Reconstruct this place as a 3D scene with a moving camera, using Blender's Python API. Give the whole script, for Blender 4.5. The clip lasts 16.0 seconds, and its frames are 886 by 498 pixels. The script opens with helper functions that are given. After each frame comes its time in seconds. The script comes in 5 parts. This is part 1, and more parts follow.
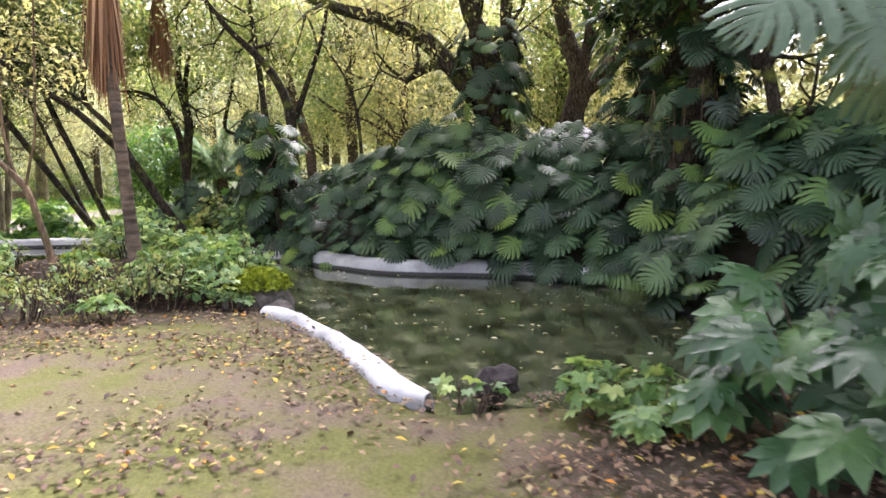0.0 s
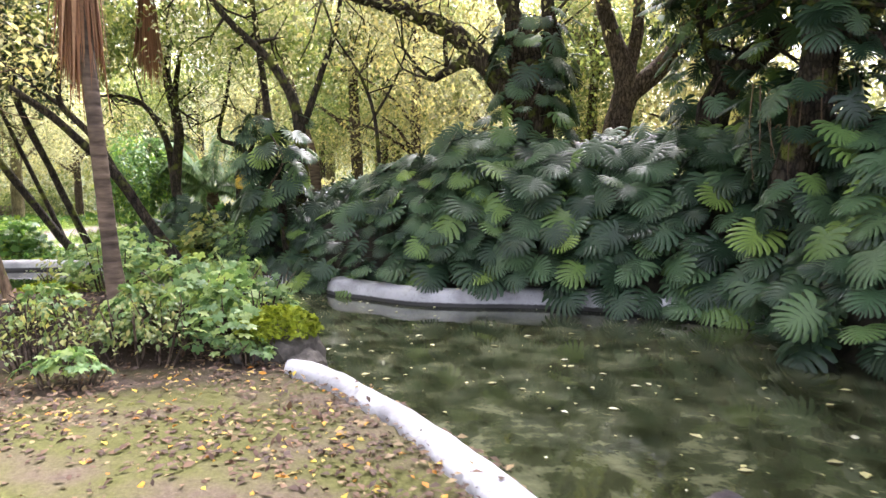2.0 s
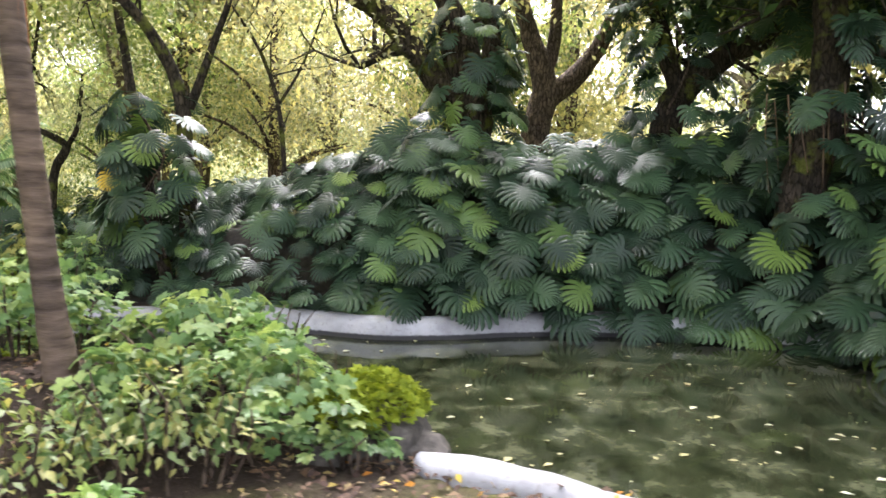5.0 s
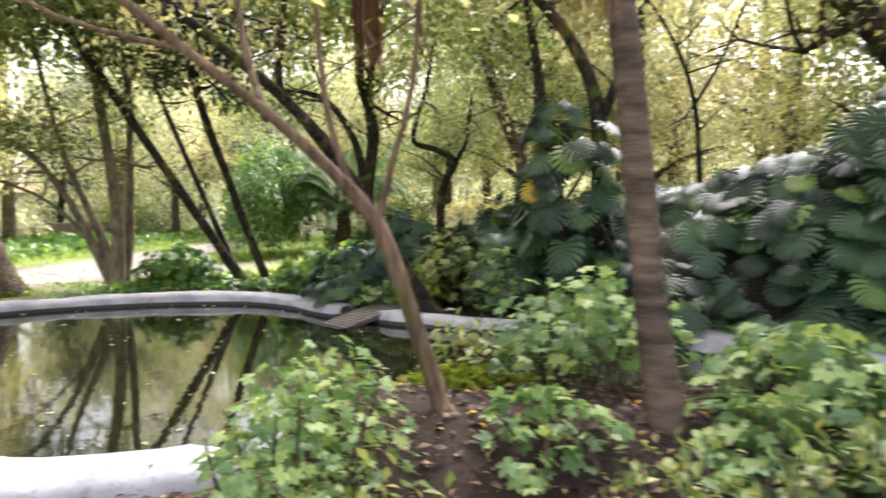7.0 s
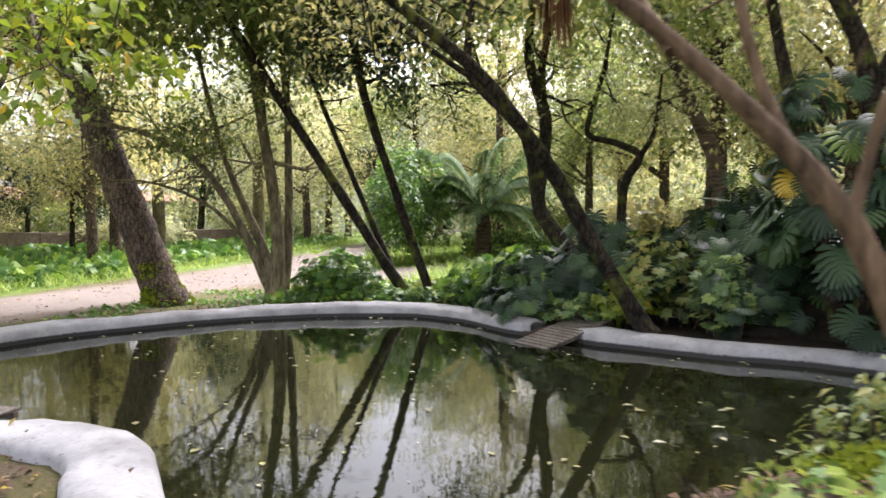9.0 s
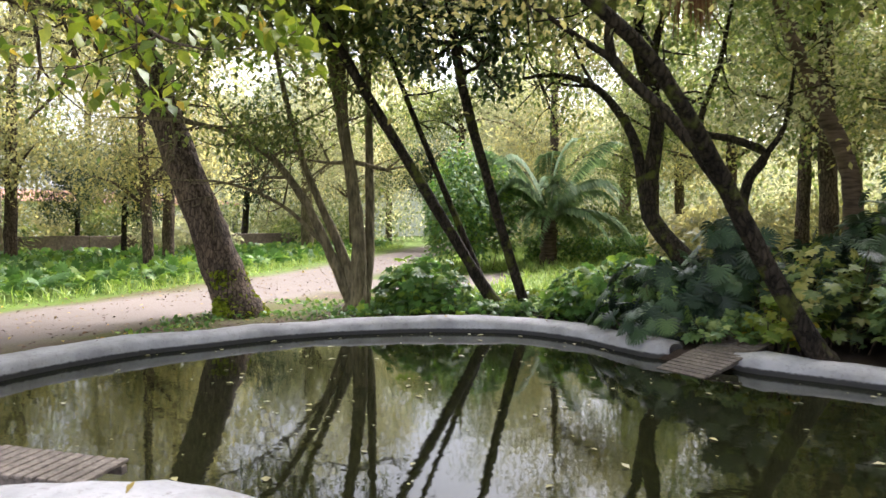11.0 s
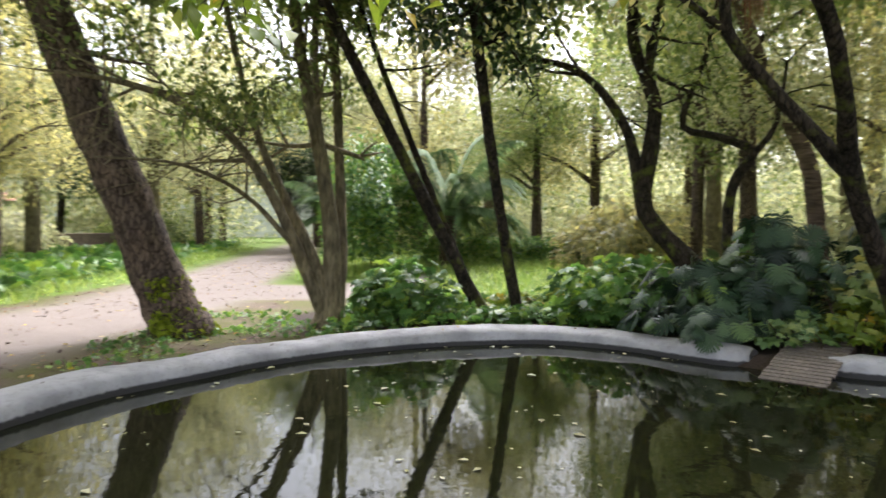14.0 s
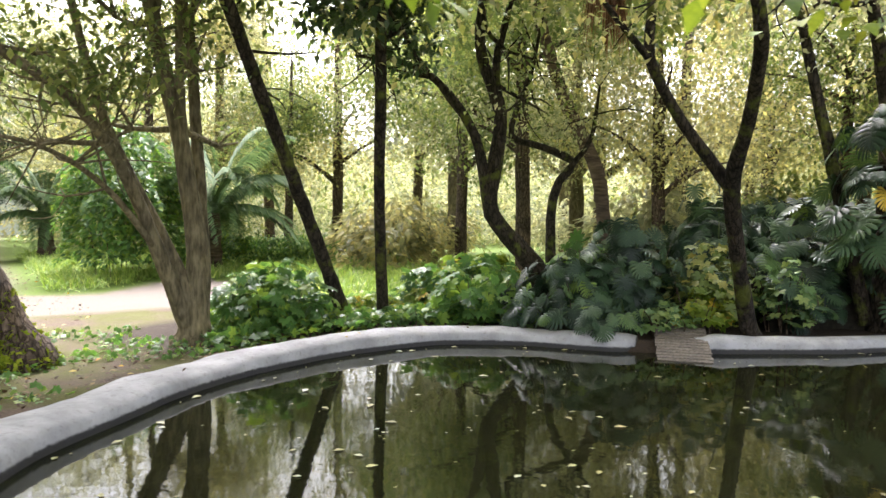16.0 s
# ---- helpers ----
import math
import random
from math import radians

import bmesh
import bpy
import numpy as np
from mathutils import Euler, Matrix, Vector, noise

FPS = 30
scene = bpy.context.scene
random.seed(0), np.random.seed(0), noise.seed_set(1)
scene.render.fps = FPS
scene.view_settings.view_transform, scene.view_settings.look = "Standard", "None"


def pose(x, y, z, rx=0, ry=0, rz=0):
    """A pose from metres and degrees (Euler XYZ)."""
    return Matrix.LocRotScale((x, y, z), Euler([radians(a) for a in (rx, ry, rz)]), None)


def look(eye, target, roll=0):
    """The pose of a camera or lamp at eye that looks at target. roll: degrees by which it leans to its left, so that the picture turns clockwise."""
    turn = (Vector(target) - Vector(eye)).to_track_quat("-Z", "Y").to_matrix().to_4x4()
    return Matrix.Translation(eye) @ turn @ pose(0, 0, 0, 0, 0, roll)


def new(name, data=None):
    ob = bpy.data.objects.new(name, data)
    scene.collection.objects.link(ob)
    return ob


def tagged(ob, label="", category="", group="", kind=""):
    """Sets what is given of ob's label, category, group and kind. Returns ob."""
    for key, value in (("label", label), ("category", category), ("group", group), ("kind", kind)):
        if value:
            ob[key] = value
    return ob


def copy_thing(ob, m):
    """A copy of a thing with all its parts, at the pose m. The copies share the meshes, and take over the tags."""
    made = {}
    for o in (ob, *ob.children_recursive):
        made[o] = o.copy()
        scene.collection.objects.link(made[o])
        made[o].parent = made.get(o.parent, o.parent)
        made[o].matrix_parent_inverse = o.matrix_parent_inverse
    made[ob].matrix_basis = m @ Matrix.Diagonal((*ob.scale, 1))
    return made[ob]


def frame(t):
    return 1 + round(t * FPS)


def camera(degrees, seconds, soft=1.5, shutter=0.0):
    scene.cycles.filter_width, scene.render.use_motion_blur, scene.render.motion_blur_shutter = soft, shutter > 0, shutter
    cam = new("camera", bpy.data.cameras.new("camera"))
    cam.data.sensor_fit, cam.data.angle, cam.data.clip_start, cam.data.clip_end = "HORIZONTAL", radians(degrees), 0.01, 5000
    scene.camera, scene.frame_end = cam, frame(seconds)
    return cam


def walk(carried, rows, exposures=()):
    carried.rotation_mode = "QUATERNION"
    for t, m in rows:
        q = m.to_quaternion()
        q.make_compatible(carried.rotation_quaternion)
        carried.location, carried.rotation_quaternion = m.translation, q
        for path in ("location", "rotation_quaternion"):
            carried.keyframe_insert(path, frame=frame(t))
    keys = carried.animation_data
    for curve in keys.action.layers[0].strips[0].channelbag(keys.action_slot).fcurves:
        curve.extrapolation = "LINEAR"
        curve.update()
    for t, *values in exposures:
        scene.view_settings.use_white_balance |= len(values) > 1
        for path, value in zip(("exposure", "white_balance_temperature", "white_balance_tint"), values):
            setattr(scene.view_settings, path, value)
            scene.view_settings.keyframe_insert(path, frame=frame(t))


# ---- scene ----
cam = camera(67.27, 16.0, shutter=0.5)
PATH = [
    (0.0, 0.000, 0.000, 1.445, 0.00, -5.64, -0.17),
    (0.5, -0.219, 0.492, 1.420, 0.18, -5.25, -0.22),
    (1.0, -0.414, 0.896, 1.415, 0.24, -4.88, -0.37),
    (1.5, -0.606, 1.387, 1.428, -0.68, -4.81, -0.41),
    (2.0, -0.826, 1.831, 1.426, -1.22, -4.32, -0.14),
    (2.5, -1.078, 2.258, 1.497, -3.80, -4.35, -0.24),
    (3.0, -1.363, 2.709, 1.433, -11.69, -3.85, 0.43),
    (3.2, -1.513, 2.845, 1.449, -13.35, -3.93, 0.41),
    (5.3, -3.499, 4.162, 1.438, -21.64, -3.35, 0.59),
    (5.5, -3.674, 4.288, 1.405, -20.42, -2.83, 0.61),
    (6.0, -4.091, 4.635, 1.416, -14.96, -2.76, 0.69),
    (6.5, -4.532, 4.856, 1.498, -8.57, -3.24, 0.22),
    (7.0, -4.851, 5.109, 1.442, 2.66, -2.86, 0.03),
    (7.5, -5.151, 5.427, 1.400, 5.50, -2.56, -0.07),
    (8.0, -5.489, 5.682, 1.376, 9.50, -2.37, -0.04),
    (8.5, -5.812, 5.970, 1.447, 11.27, -2.58, -0.52),
    (9.0, -6.163, 6.294, 1.421, 12.00, -2.47, -0.57),
    (9.2, -6.308, 6.408, 1.402, 12.69, -2.25, -0.46),
    (11.3, -7.670, 7.243, 1.437, 14.65, -2.00, -0.43),
    (11.5, -7.830, 7.340, 1.401, 14.72, -1.94, -0.55),
    (12.0, -8.224, 7.489, 1.393, 15.26, -1.91, -0.62),
    (12.5, -8.691, 7.635, 1.380, 15.09, -1.72, -0.52),
    (13.0, -9.194, 7.761, 1.376, 14.23, -1.69, -0.33),
    (13.5, -9.679, 7.924, 1.368, 8.08, -1.65, -0.23),
    (14.0, -10.204, 8.164, 1.369, -1.20, -1.94, -0.03),
    (14.5, -10.766, 8.344, 1.373, -10.92, -2.02, 0.29),
    (15.0, -11.402, 8.587, 1.407, -22.70, -2.34, 0.04),
    (15.5, -12.036, 8.801, 1.424, -25.29, -2.22, 0.30),
    (16.0, -12.617, 9.036, 1.400, -27.67, -2.05, 0.40),
]
walk(cam, [(t, pose(x, y, z, 90 + pitch, 0, yaw) @ pose(0, 0, 0, 0, 0, roll)) for t, x, y, z, yaw, pitch, roll in PATH],
     exposures=[(0.0, 2.42, 6250, 20), (2.5, 2.64, 6250, 20), (5.5, 2.68, 6300, 16), (6.3, 2.6, 6300, 18), (7.0, 2.28, 6300, 18), (9.0, 1.92, 6300, 18), (12.5, 1.78, 6200, 13), (14.0, 1.76, 6200, 13), (15.0, 2.12, 6300, 13), (16.0, 2.2, 6400, 13)])

# ---- world, sun ----
SUN_UP, SUN_TURN = 52, 20
world = bpy.data.worlds.new("sky")
scene.world = world
world.use_nodes = True
wn, wl = world.node_tree.nodes, world.node_tree.links
sky = wn.new("ShaderNodeTexSky")
sky.sky_type = 'NISHITA'
sky.sun_disc = False
sky.sun_elevation, sky.sun_rotation = radians(SUN_UP), radians(SUN_TURN)
sky.air_density, sky.dust_density, sky.ozone_density = 1.0, 4.0, 0.6
pale = wn.new("ShaderNodeHueSaturation")
pale.inputs["Saturation"].default_value = 0.3
wl.new(sky.outputs[0], pale.inputs["Color"])
wl.new(pale.outputs[0], wn["Background"].inputs["Color"])
wn["Background"].inputs["Strength"].default_value = 0.15
sun_data = bpy.data.lights.new("sun", 'SUN')
sun_data.energy, sun_data.angle, sun_data.color = 2.9, radians(40), (1.0, 0.97, 0.98)
sun = new("sun", sun_data)
sun.matrix_world = look((0, 0, 30), (-30 * math.cos(radians(SUN_UP)) * math.sin(radians(SUN_TURN)) , -30 * math.cos(radians(SUN_UP)) * math.cos(radians(SUN_TURN)), 30 - 30 * math.sin(radians(SUN_UP))))

rng = np.random.default_rng(7)


# ---- materials ----
def material(name, rough=0.6, spec=0.5):
    m = bpy.data.materials.new(name)
    m.use_nodes = True
    b = m.node_tree.nodes["Principled BSDF"]
    b.inputs["Roughness"].default_value = rough
    b.inputs["Specular IOR Level"].default_value = spec
    return m, m.node_tree.nodes, m.node_tree.links, b


def ramp(nodes, stops):
    r = nodes.new("ShaderNodeValToRGB")
    e = r.color_ramp.elements
    while len(e) < len(stops):
        e.new(0.5)
    for el, (p, c) in zip(e, stops):
        el.position, el.color = p, (*c, 1)
    return r


def noise_tex(nodes, links, scale, detail=4, rough=0.6, world_space=True):
    n = nodes.new("ShaderNodeTexNoise")
    n.inputs["Scale"].default_value, n.inputs["Detail"].default_value, n.inputs["Roughness"].default_value = scale, detail, rough
    if world_space:
        g = nodes.new("ShaderNodeNewGeometry")
        links.new(g.outputs["Position"], n.inputs["Vector"])
    else:
        g = nodes.new("ShaderNodeTexCoord")
        links.new(g.outputs["Object"], n.inputs["Vector"])
    return n


def mixer(nodes, links, fac, a, b, mode='MIX'):
    x = nodes.new("ShaderNodeMix")
    x.data_type, x.blend_type = 'RGBA', mode
    for sock, v in ((x.inputs[0], fac), (x.inputs[6], a), (x.inputs[7], b)):
        if isinstance(v, (int, float)):
            sock.default_value = v
        elif isinstance(v, tuple):
            sock.default_value = (*v, 1)
        else:
            links.new(v, sock)
    return x.outputs[2]


def bump(nodes, links, bsdf, height, strength=0.4, dist=0.02):
    u = nodes.new("ShaderNodeBump")
    u.inputs["Strength"].default_value, u.inputs["Distance"].default_value = strength, dist
    links.new(height, u.inputs["Height"])
    links.new(u.outputs[0], bsdf.inputs["Normal"])


def leaf_material(name, stops, rough=0.4, glow=0.25, spec=0.5, single=False):
    """Leaf: colour differs from leaf to leaf; part of the light passes through."""
    m, n, l, b = material(name, rough, spec)
    if single:
        info = n.new("ShaderNodeObjectInfo")
        rnd = info.outputs["Random"]
    else:
        info = n.new("ShaderNodeNewGeometry")
        rnd = info.outputs["Random Per Island"]
    r = ramp(n, stops)
    l.new(rnd, r.inputs[0])
    big = noise_tex(n, l, 1.3, 2)
    v = mixer(n, l, 1.0, r.outputs[0], ramp_out(n, l, big.outputs[0], ((0.3, (0.75, 0.75, 0.75)), (0.7, (1.2, 1.2, 1.1)))), 'MULTIPLY')
    fine = noise_tex(n, l, 38, 3)
    c = mixer(n, l, 1.0, v, ramp_out(n, l, fine.outputs[0], ((0.3, (0.8, 0.85, 0.8)), (0.7, (1.12, 1.1, 1.0)))), 'MULTIPLY')
    l.new(c, b.inputs["Base Color"])
    t = n.new("ShaderNodeBsdfTranslucent")
    tc = mixer(n, l, 1.0, c, (1.34, 1.28, 1.0), 'MULTIPLY')
    l.new(tc, t.inputs["Color"])
    x = n.new("ShaderNodeMixShader")
    x.inputs[0].default_value = glow
    l.new(b.outputs[0], x.inputs[1])
    l.new(t.outputs[0], x.inputs[2])
    l.new(x.outputs[0], n["Material Output"].inputs[0])
    bump(n, l, b, fine.outputs[0], 0.25, 0.01)
    return m


def ramp_out(n, l, fac, stops):
    r = ramp(n, stops)
    l.new(fac, r.inputs[0])
    return r.outputs[0]


def bark_material(name, dark, light, moss=0.0, rings=False, plates=True):
    m, n, l, b = material(name, 0.9, 0.2)
    tc = n.new("ShaderNodeNewGeometry")
    mp = n.new("ShaderNodeMapping")
    mp.inputs["Scale"].default_value = (1, 1, 5.0) if rings else (1, 1, 0.22)
    l.new(tc.outputs["Position"], mp.inputs[0])
    a = n.new("ShaderNodeTexNoise")
    a.inputs["Scale"].default_value, a.inputs["Detail"].default_value = (3.5 if rings else 26), 6
    l.new(mp.outputs[0], a.inputs["Vector"])
    big = noise_tex(n, l, 2.2, 4)
    c = ramp_out(n, l, a.outputs[0], ((0.32, dark), (0.68, light)))
    height = a.outputs[0]
    if plates and not rings:
        # plates parted by dark fissures
        tall = n.new("ShaderNodeMapping")
        tall.inputs["Scale"].default_value = (1, 1, 0.45)
        l.new(tc.outputs["Position"], tall.inputs[0])
        warp = n.new("ShaderNodeMix")
        warp.data_type = 'VECTOR'
        warp.inputs[0].default_value = 0.06
        l.new(tall.outputs[0], warp.inputs[4])
        l.new(a.outputs["Color"], warp.inputs[5])
        plate = n.new("ShaderNodeTexVoronoi")
        plate.feature = 'DISTANCE_TO_EDGE'
        plate.inputs["Scale"].default_value = 17
        l.new(warp.outputs[1], plate.inputs["Vector"])
        crack = ramp_out(n, l, plate.outputs["Distance"], ((0.02, (0.4, 0.38, 0.36)), (0.14, (1.1, 1.1, 1.1))))
        c = mixer(n, l, 1.0, c, crack, 'MULTIPLY')
        height = mixer(n, l, 0.5, a.outputs["Color"], crack)
    c = mixer(n, l, 1.0, c, ramp_out(n, l, big.outputs[0], ((0.3, (0.6, 0.6, 0.62)), (0.7, (1.25, 1.2, 1.12)))), 'MULTIPLY')
    if moss:
        patch = noise_tex(n, l, 3.1, 5)
        c = mixer(n, l, ramp_out(n, l, patch.outputs[0], ((0.62 - 0.2 * moss, (0, 0, 0)), (0.72 - 0.2 * moss, (1, 1, 1)))), c, (0.09, 0.1, 0.02))
    l.new(c, b.inputs["Base Color"])
    bump(n, l, b, height, 0.9, 0.03)
    return m


MONSTERA_STOPS = ((0.0, (0.012, 0.026, 0.017)), (0.4, (0.032, 0.063, 0.037)), (0.85, (0.064, 0.112, 0.06)), (0.94, (0.1, 0.165, 0.055)), (0.985, (0.17, 0.25, 0.06)))
monstera_leaf = leaf_material("monstera_leaf", MONSTERA_STOPS, 0.35, 0.1, 0.3)
monstera_leaf_single = leaf_material("monstera_leaf_single", MONSTERA_STOPS, 0.35, 0.1, 0.3, single=True)
arching_leaf = leaf_material("arching_leaf", ((0.0, (0.035, 0.065, 0.045)), (0.9, (0.06, 0.1, 0.06))), 0.25, 0.15, 0.6)
fatsia_leaf = leaf_material("fatsia_leaf", ((0.0, (0.02, 0.05, 0.022)), (0.6, (0.038, 0.09, 0.038)), (0.95, (0.075, 0.145, 0.05))), 0.34, 0.2, 0.4, single=True)
shrub_leaf = leaf_material("shrub_leaf", ((0.0, (0.09, 0.17, 0.06)), (0.5, (0.19, 0.31, 0.12)), (0.95, (0.35, 0.43, 0.15))), 0.5, 0.4)
dry_shrub_leaf = leaf_material("dry_shrub_leaf", ((0.0, (0.09, 0.14, 0.04)), (0.6, (0.19, 0.24, 0.07)), (0.95, (0.36, 0.34, 0.12))), 0.5, 0.35)
cover_leaf = leaf_material("cover_leaf", ((0.0, (0.06, 0.14, 0.035)), (0.6, (0.12, 0.24, 0.06)), (0.95, (0.25, 0.36, 0.06))), 0.45, 0.38)
grass_leaf = leaf_material("grass_leaf", ((0.0, (0.16, 0.26, 0.05)), (0.6, (0.27, 0.39, 0.085)), (0.95, (0.42, 0.48, 0.15))), 0.5, 0.35)
canopy_yellow = leaf_material("canopy_yellow", ((0.0, (0.2, 0.21, 0.12)), (0.5, (0.34, 0.33, 0.19)), (0.95, (0.52, 0.46, 0.22))), 0.5, 0.62)
canopy_green = leaf_material("canopy_green", ((0.0, (0.09, 0.13, 0.045)), (0.5, (0.16, 0.21, 0.08)), (0.95, (0.31, 0.33, 0.12))), 0.42, 0.62)
canopy_dark = leaf_material("canopy_dark", ((0.0, (0.02, 0.045, 0.015)), (0.6, (0.04, 0.075, 0.025)), (0.95, (0.08, 0.12, 0.04))), 0.4, 0.25)
canopy_pale = leaf_material("canopy_pale", ((0.0, (0.26, 0.28, 0.19)), (0.5, (0.4, 0.41, 0.3)), (0.95, (0.54, 0.52, 0.38))), 0.5, 0.65)
# distant leaves: bleached stops put aerial haze into the colour
hazed_leaf = leaf_material("hazed_leaf", ((0.0, (0.27, 0.28, 0.2)), (0.5, (0.41, 0.42, 0.31)), (0.95, (0.58, 0.54, 0.39))), 0.6, 0.68, 0.2)
bright_leaf = leaf_material("bright_leaf", ((0.0, (0.1, 0.17, 0.02)), (0.6, (0.2, 0.27, 0.03)), (0.93, (0.3, 0.33, 0.04)), (0.97, (0.5, 0.36, 0.04))), 0.45, 0.4)
palm_leaf = leaf_material("palm_leaf", ((0.0, (0.09, 0.15, 0.07)), (0.6, (0.15, 0.23, 0.12)), (0.95, (0.22, 0.29, 0.15))), 0.65, 0.4, 0.15)
dead_frond = leaf_material("dead_frond", ((0.0, (0.13, 0.058, 0.035)), (0.6, (0.25, 0.12, 0.075)), (0.95, (0.38, 0.22, 0.15))), 0.8, 0.15, 0.2)
litter_leaf = leaf_material("litter_leaf", ((0.0, (0.05, 0.03, 0.025)), (0.45, (0.1, 0.056, 0.042)), (0.74, (0.17, 0.1, 0.065)), (0.9, (0.3, 0.22, 0.13)), (0.955, (0.46, 0.34, 0.05)), (0.99, (0.42, 0.16, 0.02))), 0.7, 0.1, 0.3)
float_leaf = leaf_material("float_leaf", ((0.0, (0.3, 0.27, 0.15)), (0.6, (0.5, 0.45, 0.25)), (0.95, (0.62, 0.6, 0.5))), 0.5, 0.05, 0.4)
yellow_leaf = leaf_material("yellow_leaf", ((0.0, (0.55, 0.33, 0.03)), (0.9, (0.62, 0.42, 0.05))), 0.45, 0.2)
moss_tuft = leaf_material("moss_tuft", ((0.0, (0.12, 0.16, 0.015)), (0.6, (0.22, 0.27, 0.02)), (0.95, (0.32, 0.36, 0.04))), 0.8, 0.2, 0.2)
bark_brown = bark_material("bark_brown", (0.045, 0.032, 0.024), (0.17, 0.13, 0.1), 0.0)
bark_dark = bark_material("bark_dark", (0.016, 0.013, 0.01), (0.065, 0.052, 0.04), 0.35)
bark_pale = bark_material("bark_pale", (0.075, 0.064, 0.038), (0.235, 0.2, 0.125), 0.0, plates=False)
bark_tan = bark_material("bark_tan", (0.068, 0.045, 0.029), (0.2, 0.138, 0.092), 0.1, plates=False)
bark_mossy = bark_material("bark_mossy", (0.02, 0.016, 0.012), (0.08, 0.063, 0.048), 0.5)
bark_palm = bark_material("bark_palm", (0.05, 0.036, 0.028), (0.165, 0.122, 0.096), 0.0, rings=True)


def ground_material():
    m, n, l, b = material("earth", 0.95, 0.2)
    zone = n.new("ShaderNodeVertexColor")
    zone.layer_name = "zone"
    sep = n.new("ShaderNodeSeparateColor")
    l.new(zone.outputs[0], sep.inputs[0])
    fine = noise_tex(n, l, 45, 8, 0.7)
    mid = noise_tex(n, l, 1.1, 6, 0.6)
    dirt = ramp_out(n, l, fine.outputs[0], ((0.3, (0.085, 0.06, 0.05)), (0.7, (0.2, 0.152, 0.13))))
    dirt = mixer(n, l, 1.0, dirt, ramp_out(n, l, mid.outputs[0], ((0.3, (0.75, 0.72, 0.68)), (0.7, (1.15, 1.1, 1.05)))), 'MULTIPLY')
    moss = ramp_out(n, l, fine.outputs[0], ((0.3, (0.052, 0.058, 0.013)), (0.7, (0.125, 0.128, 0.033))))
    base = mixer(n, l, ramp_out(n, l, mid.outputs[0], ((0.36, (0.05, 0.05, 0.05)), (0.55, (0.9, 0.9, 0.9)))), dirt, moss)
    grit = ramp_out(n, l, fine.outputs[0], ((0.25, (0.125, 0.1, 0.085)), (0.75, (0.24, 0.205, 0.18))))
    base = mixer(n, l, sep.outputs[0], base, grit)
    soil = ramp_out(n, l, fine.outputs[0], ((0.3, (0.018, 0.013, 0.01)), (0.7, (0.065, 0.046, 0.034))))
    base = mixer(n, l, sep.outputs[1], base, soil)
    turf = ramp_out(n, l, fine.outputs[0], ((0.3, (0.06, 0.11, 0.02)), (0.7, (0.16, 0.22, 0.04))))
    base = mixer(n, l, sep.outputs[2], base, turf)
    l.new(base, b.inputs["Base Color"])
    bump(n, l, b, fine.outputs[0], 0.6, 0.02)
    return m


def whitewash_material():
    m, n, l, b = material("whitewash", 0.75, 0.3)
    g = n.new("ShaderNodeNewGeometry")
    sep = n.new("ShaderNodeSeparateXYZ")
    l.new(g.outputs["Position"], sep.inputs[0])
    fine = noise_tex(n, l, 22, 7, 0.65)
    mid = noise_tex(n, l, 2.4, 5)
    c = ramp_out(n, l, mid.outputs[0], ((0.3, (0.25, 0.245, 0.255)), (0.62, (0.46, 0.455, 0.475))))
    c = mixer(n, l, ramp_out(n, l, fine.outputs[0], ((0.55, (0, 0, 0)), (0.72, (0.75, 0.75, 0.75)))), c, (0.2, 0.185, 0.17))
    # algae and wet tide mark along the water's edge
    add = n.new("ShaderNodeMath")
    add.operation = 'MULTIPLY_ADD'
    l.new(fine.outputs[0], add.inputs[0])
    add.inputs[1].default_value = 0.05
    lifted = n.new("ShaderNodeMath")
    lifted.operation = 'ADD'
    lifted.inputs[1].default_value = 0.5
    l.new(sep.outputs["Z"], lifted.inputs[0])
    l.new(lifted.outputs[0], add.inputs[2])
    c = mixer(n, l, ramp_out(n, l, add.outputs[0], ((0.472, (1, 1, 1)), (0.49, (0, 0, 0)))), c, (0.045, 0.043, 0.045))
    l.new(c, b.inputs["Base Color"])
    bump(n, l, b, fine.outputs[0], 0.5, 0.02)
    return m


def water_material():
    m, n, l, b = material("pond_water", 0.03, 0.5)
    b.inputs["IOR"].default_value = 1.36
    g = n.new("ShaderNodeNewGeometry")
    a = noise_tex(n, l, 2.5, 9, 0.72)
    a.inputs["Distortion"].default_value = 0.25
    c = ramp_out(n, l, a.outputs[0], ((0.36, (0.01, 0.012, 0.005)), (0.5, (0.032, 0.037, 0.017)), (0.66, (0.125, 0.13, 0.075))))
    sep = n.new("ShaderNodeSeparateXYZ")
    l.new(g.outputs["Position"], sep.inputs[0])
    deep = n.new("ShaderNodeMapRange")
    deep.inputs["From Min"].default_value, deep.inputs["From Max"].default_value = -5.5, -2.0
    l.new(sep.outputs["X"], deep.inputs["Value"])
    c = mixer(n, l, deep.outputs[0], (0.014, 0.015, 0.006), c)
    l.new(c, b.inputs["Base Color"])
    r = noise_tex(n, l, 5.0, 3, 0.5)
    bump(n, l, b, r.outputs[0], 0.025, 0.05)
    return m


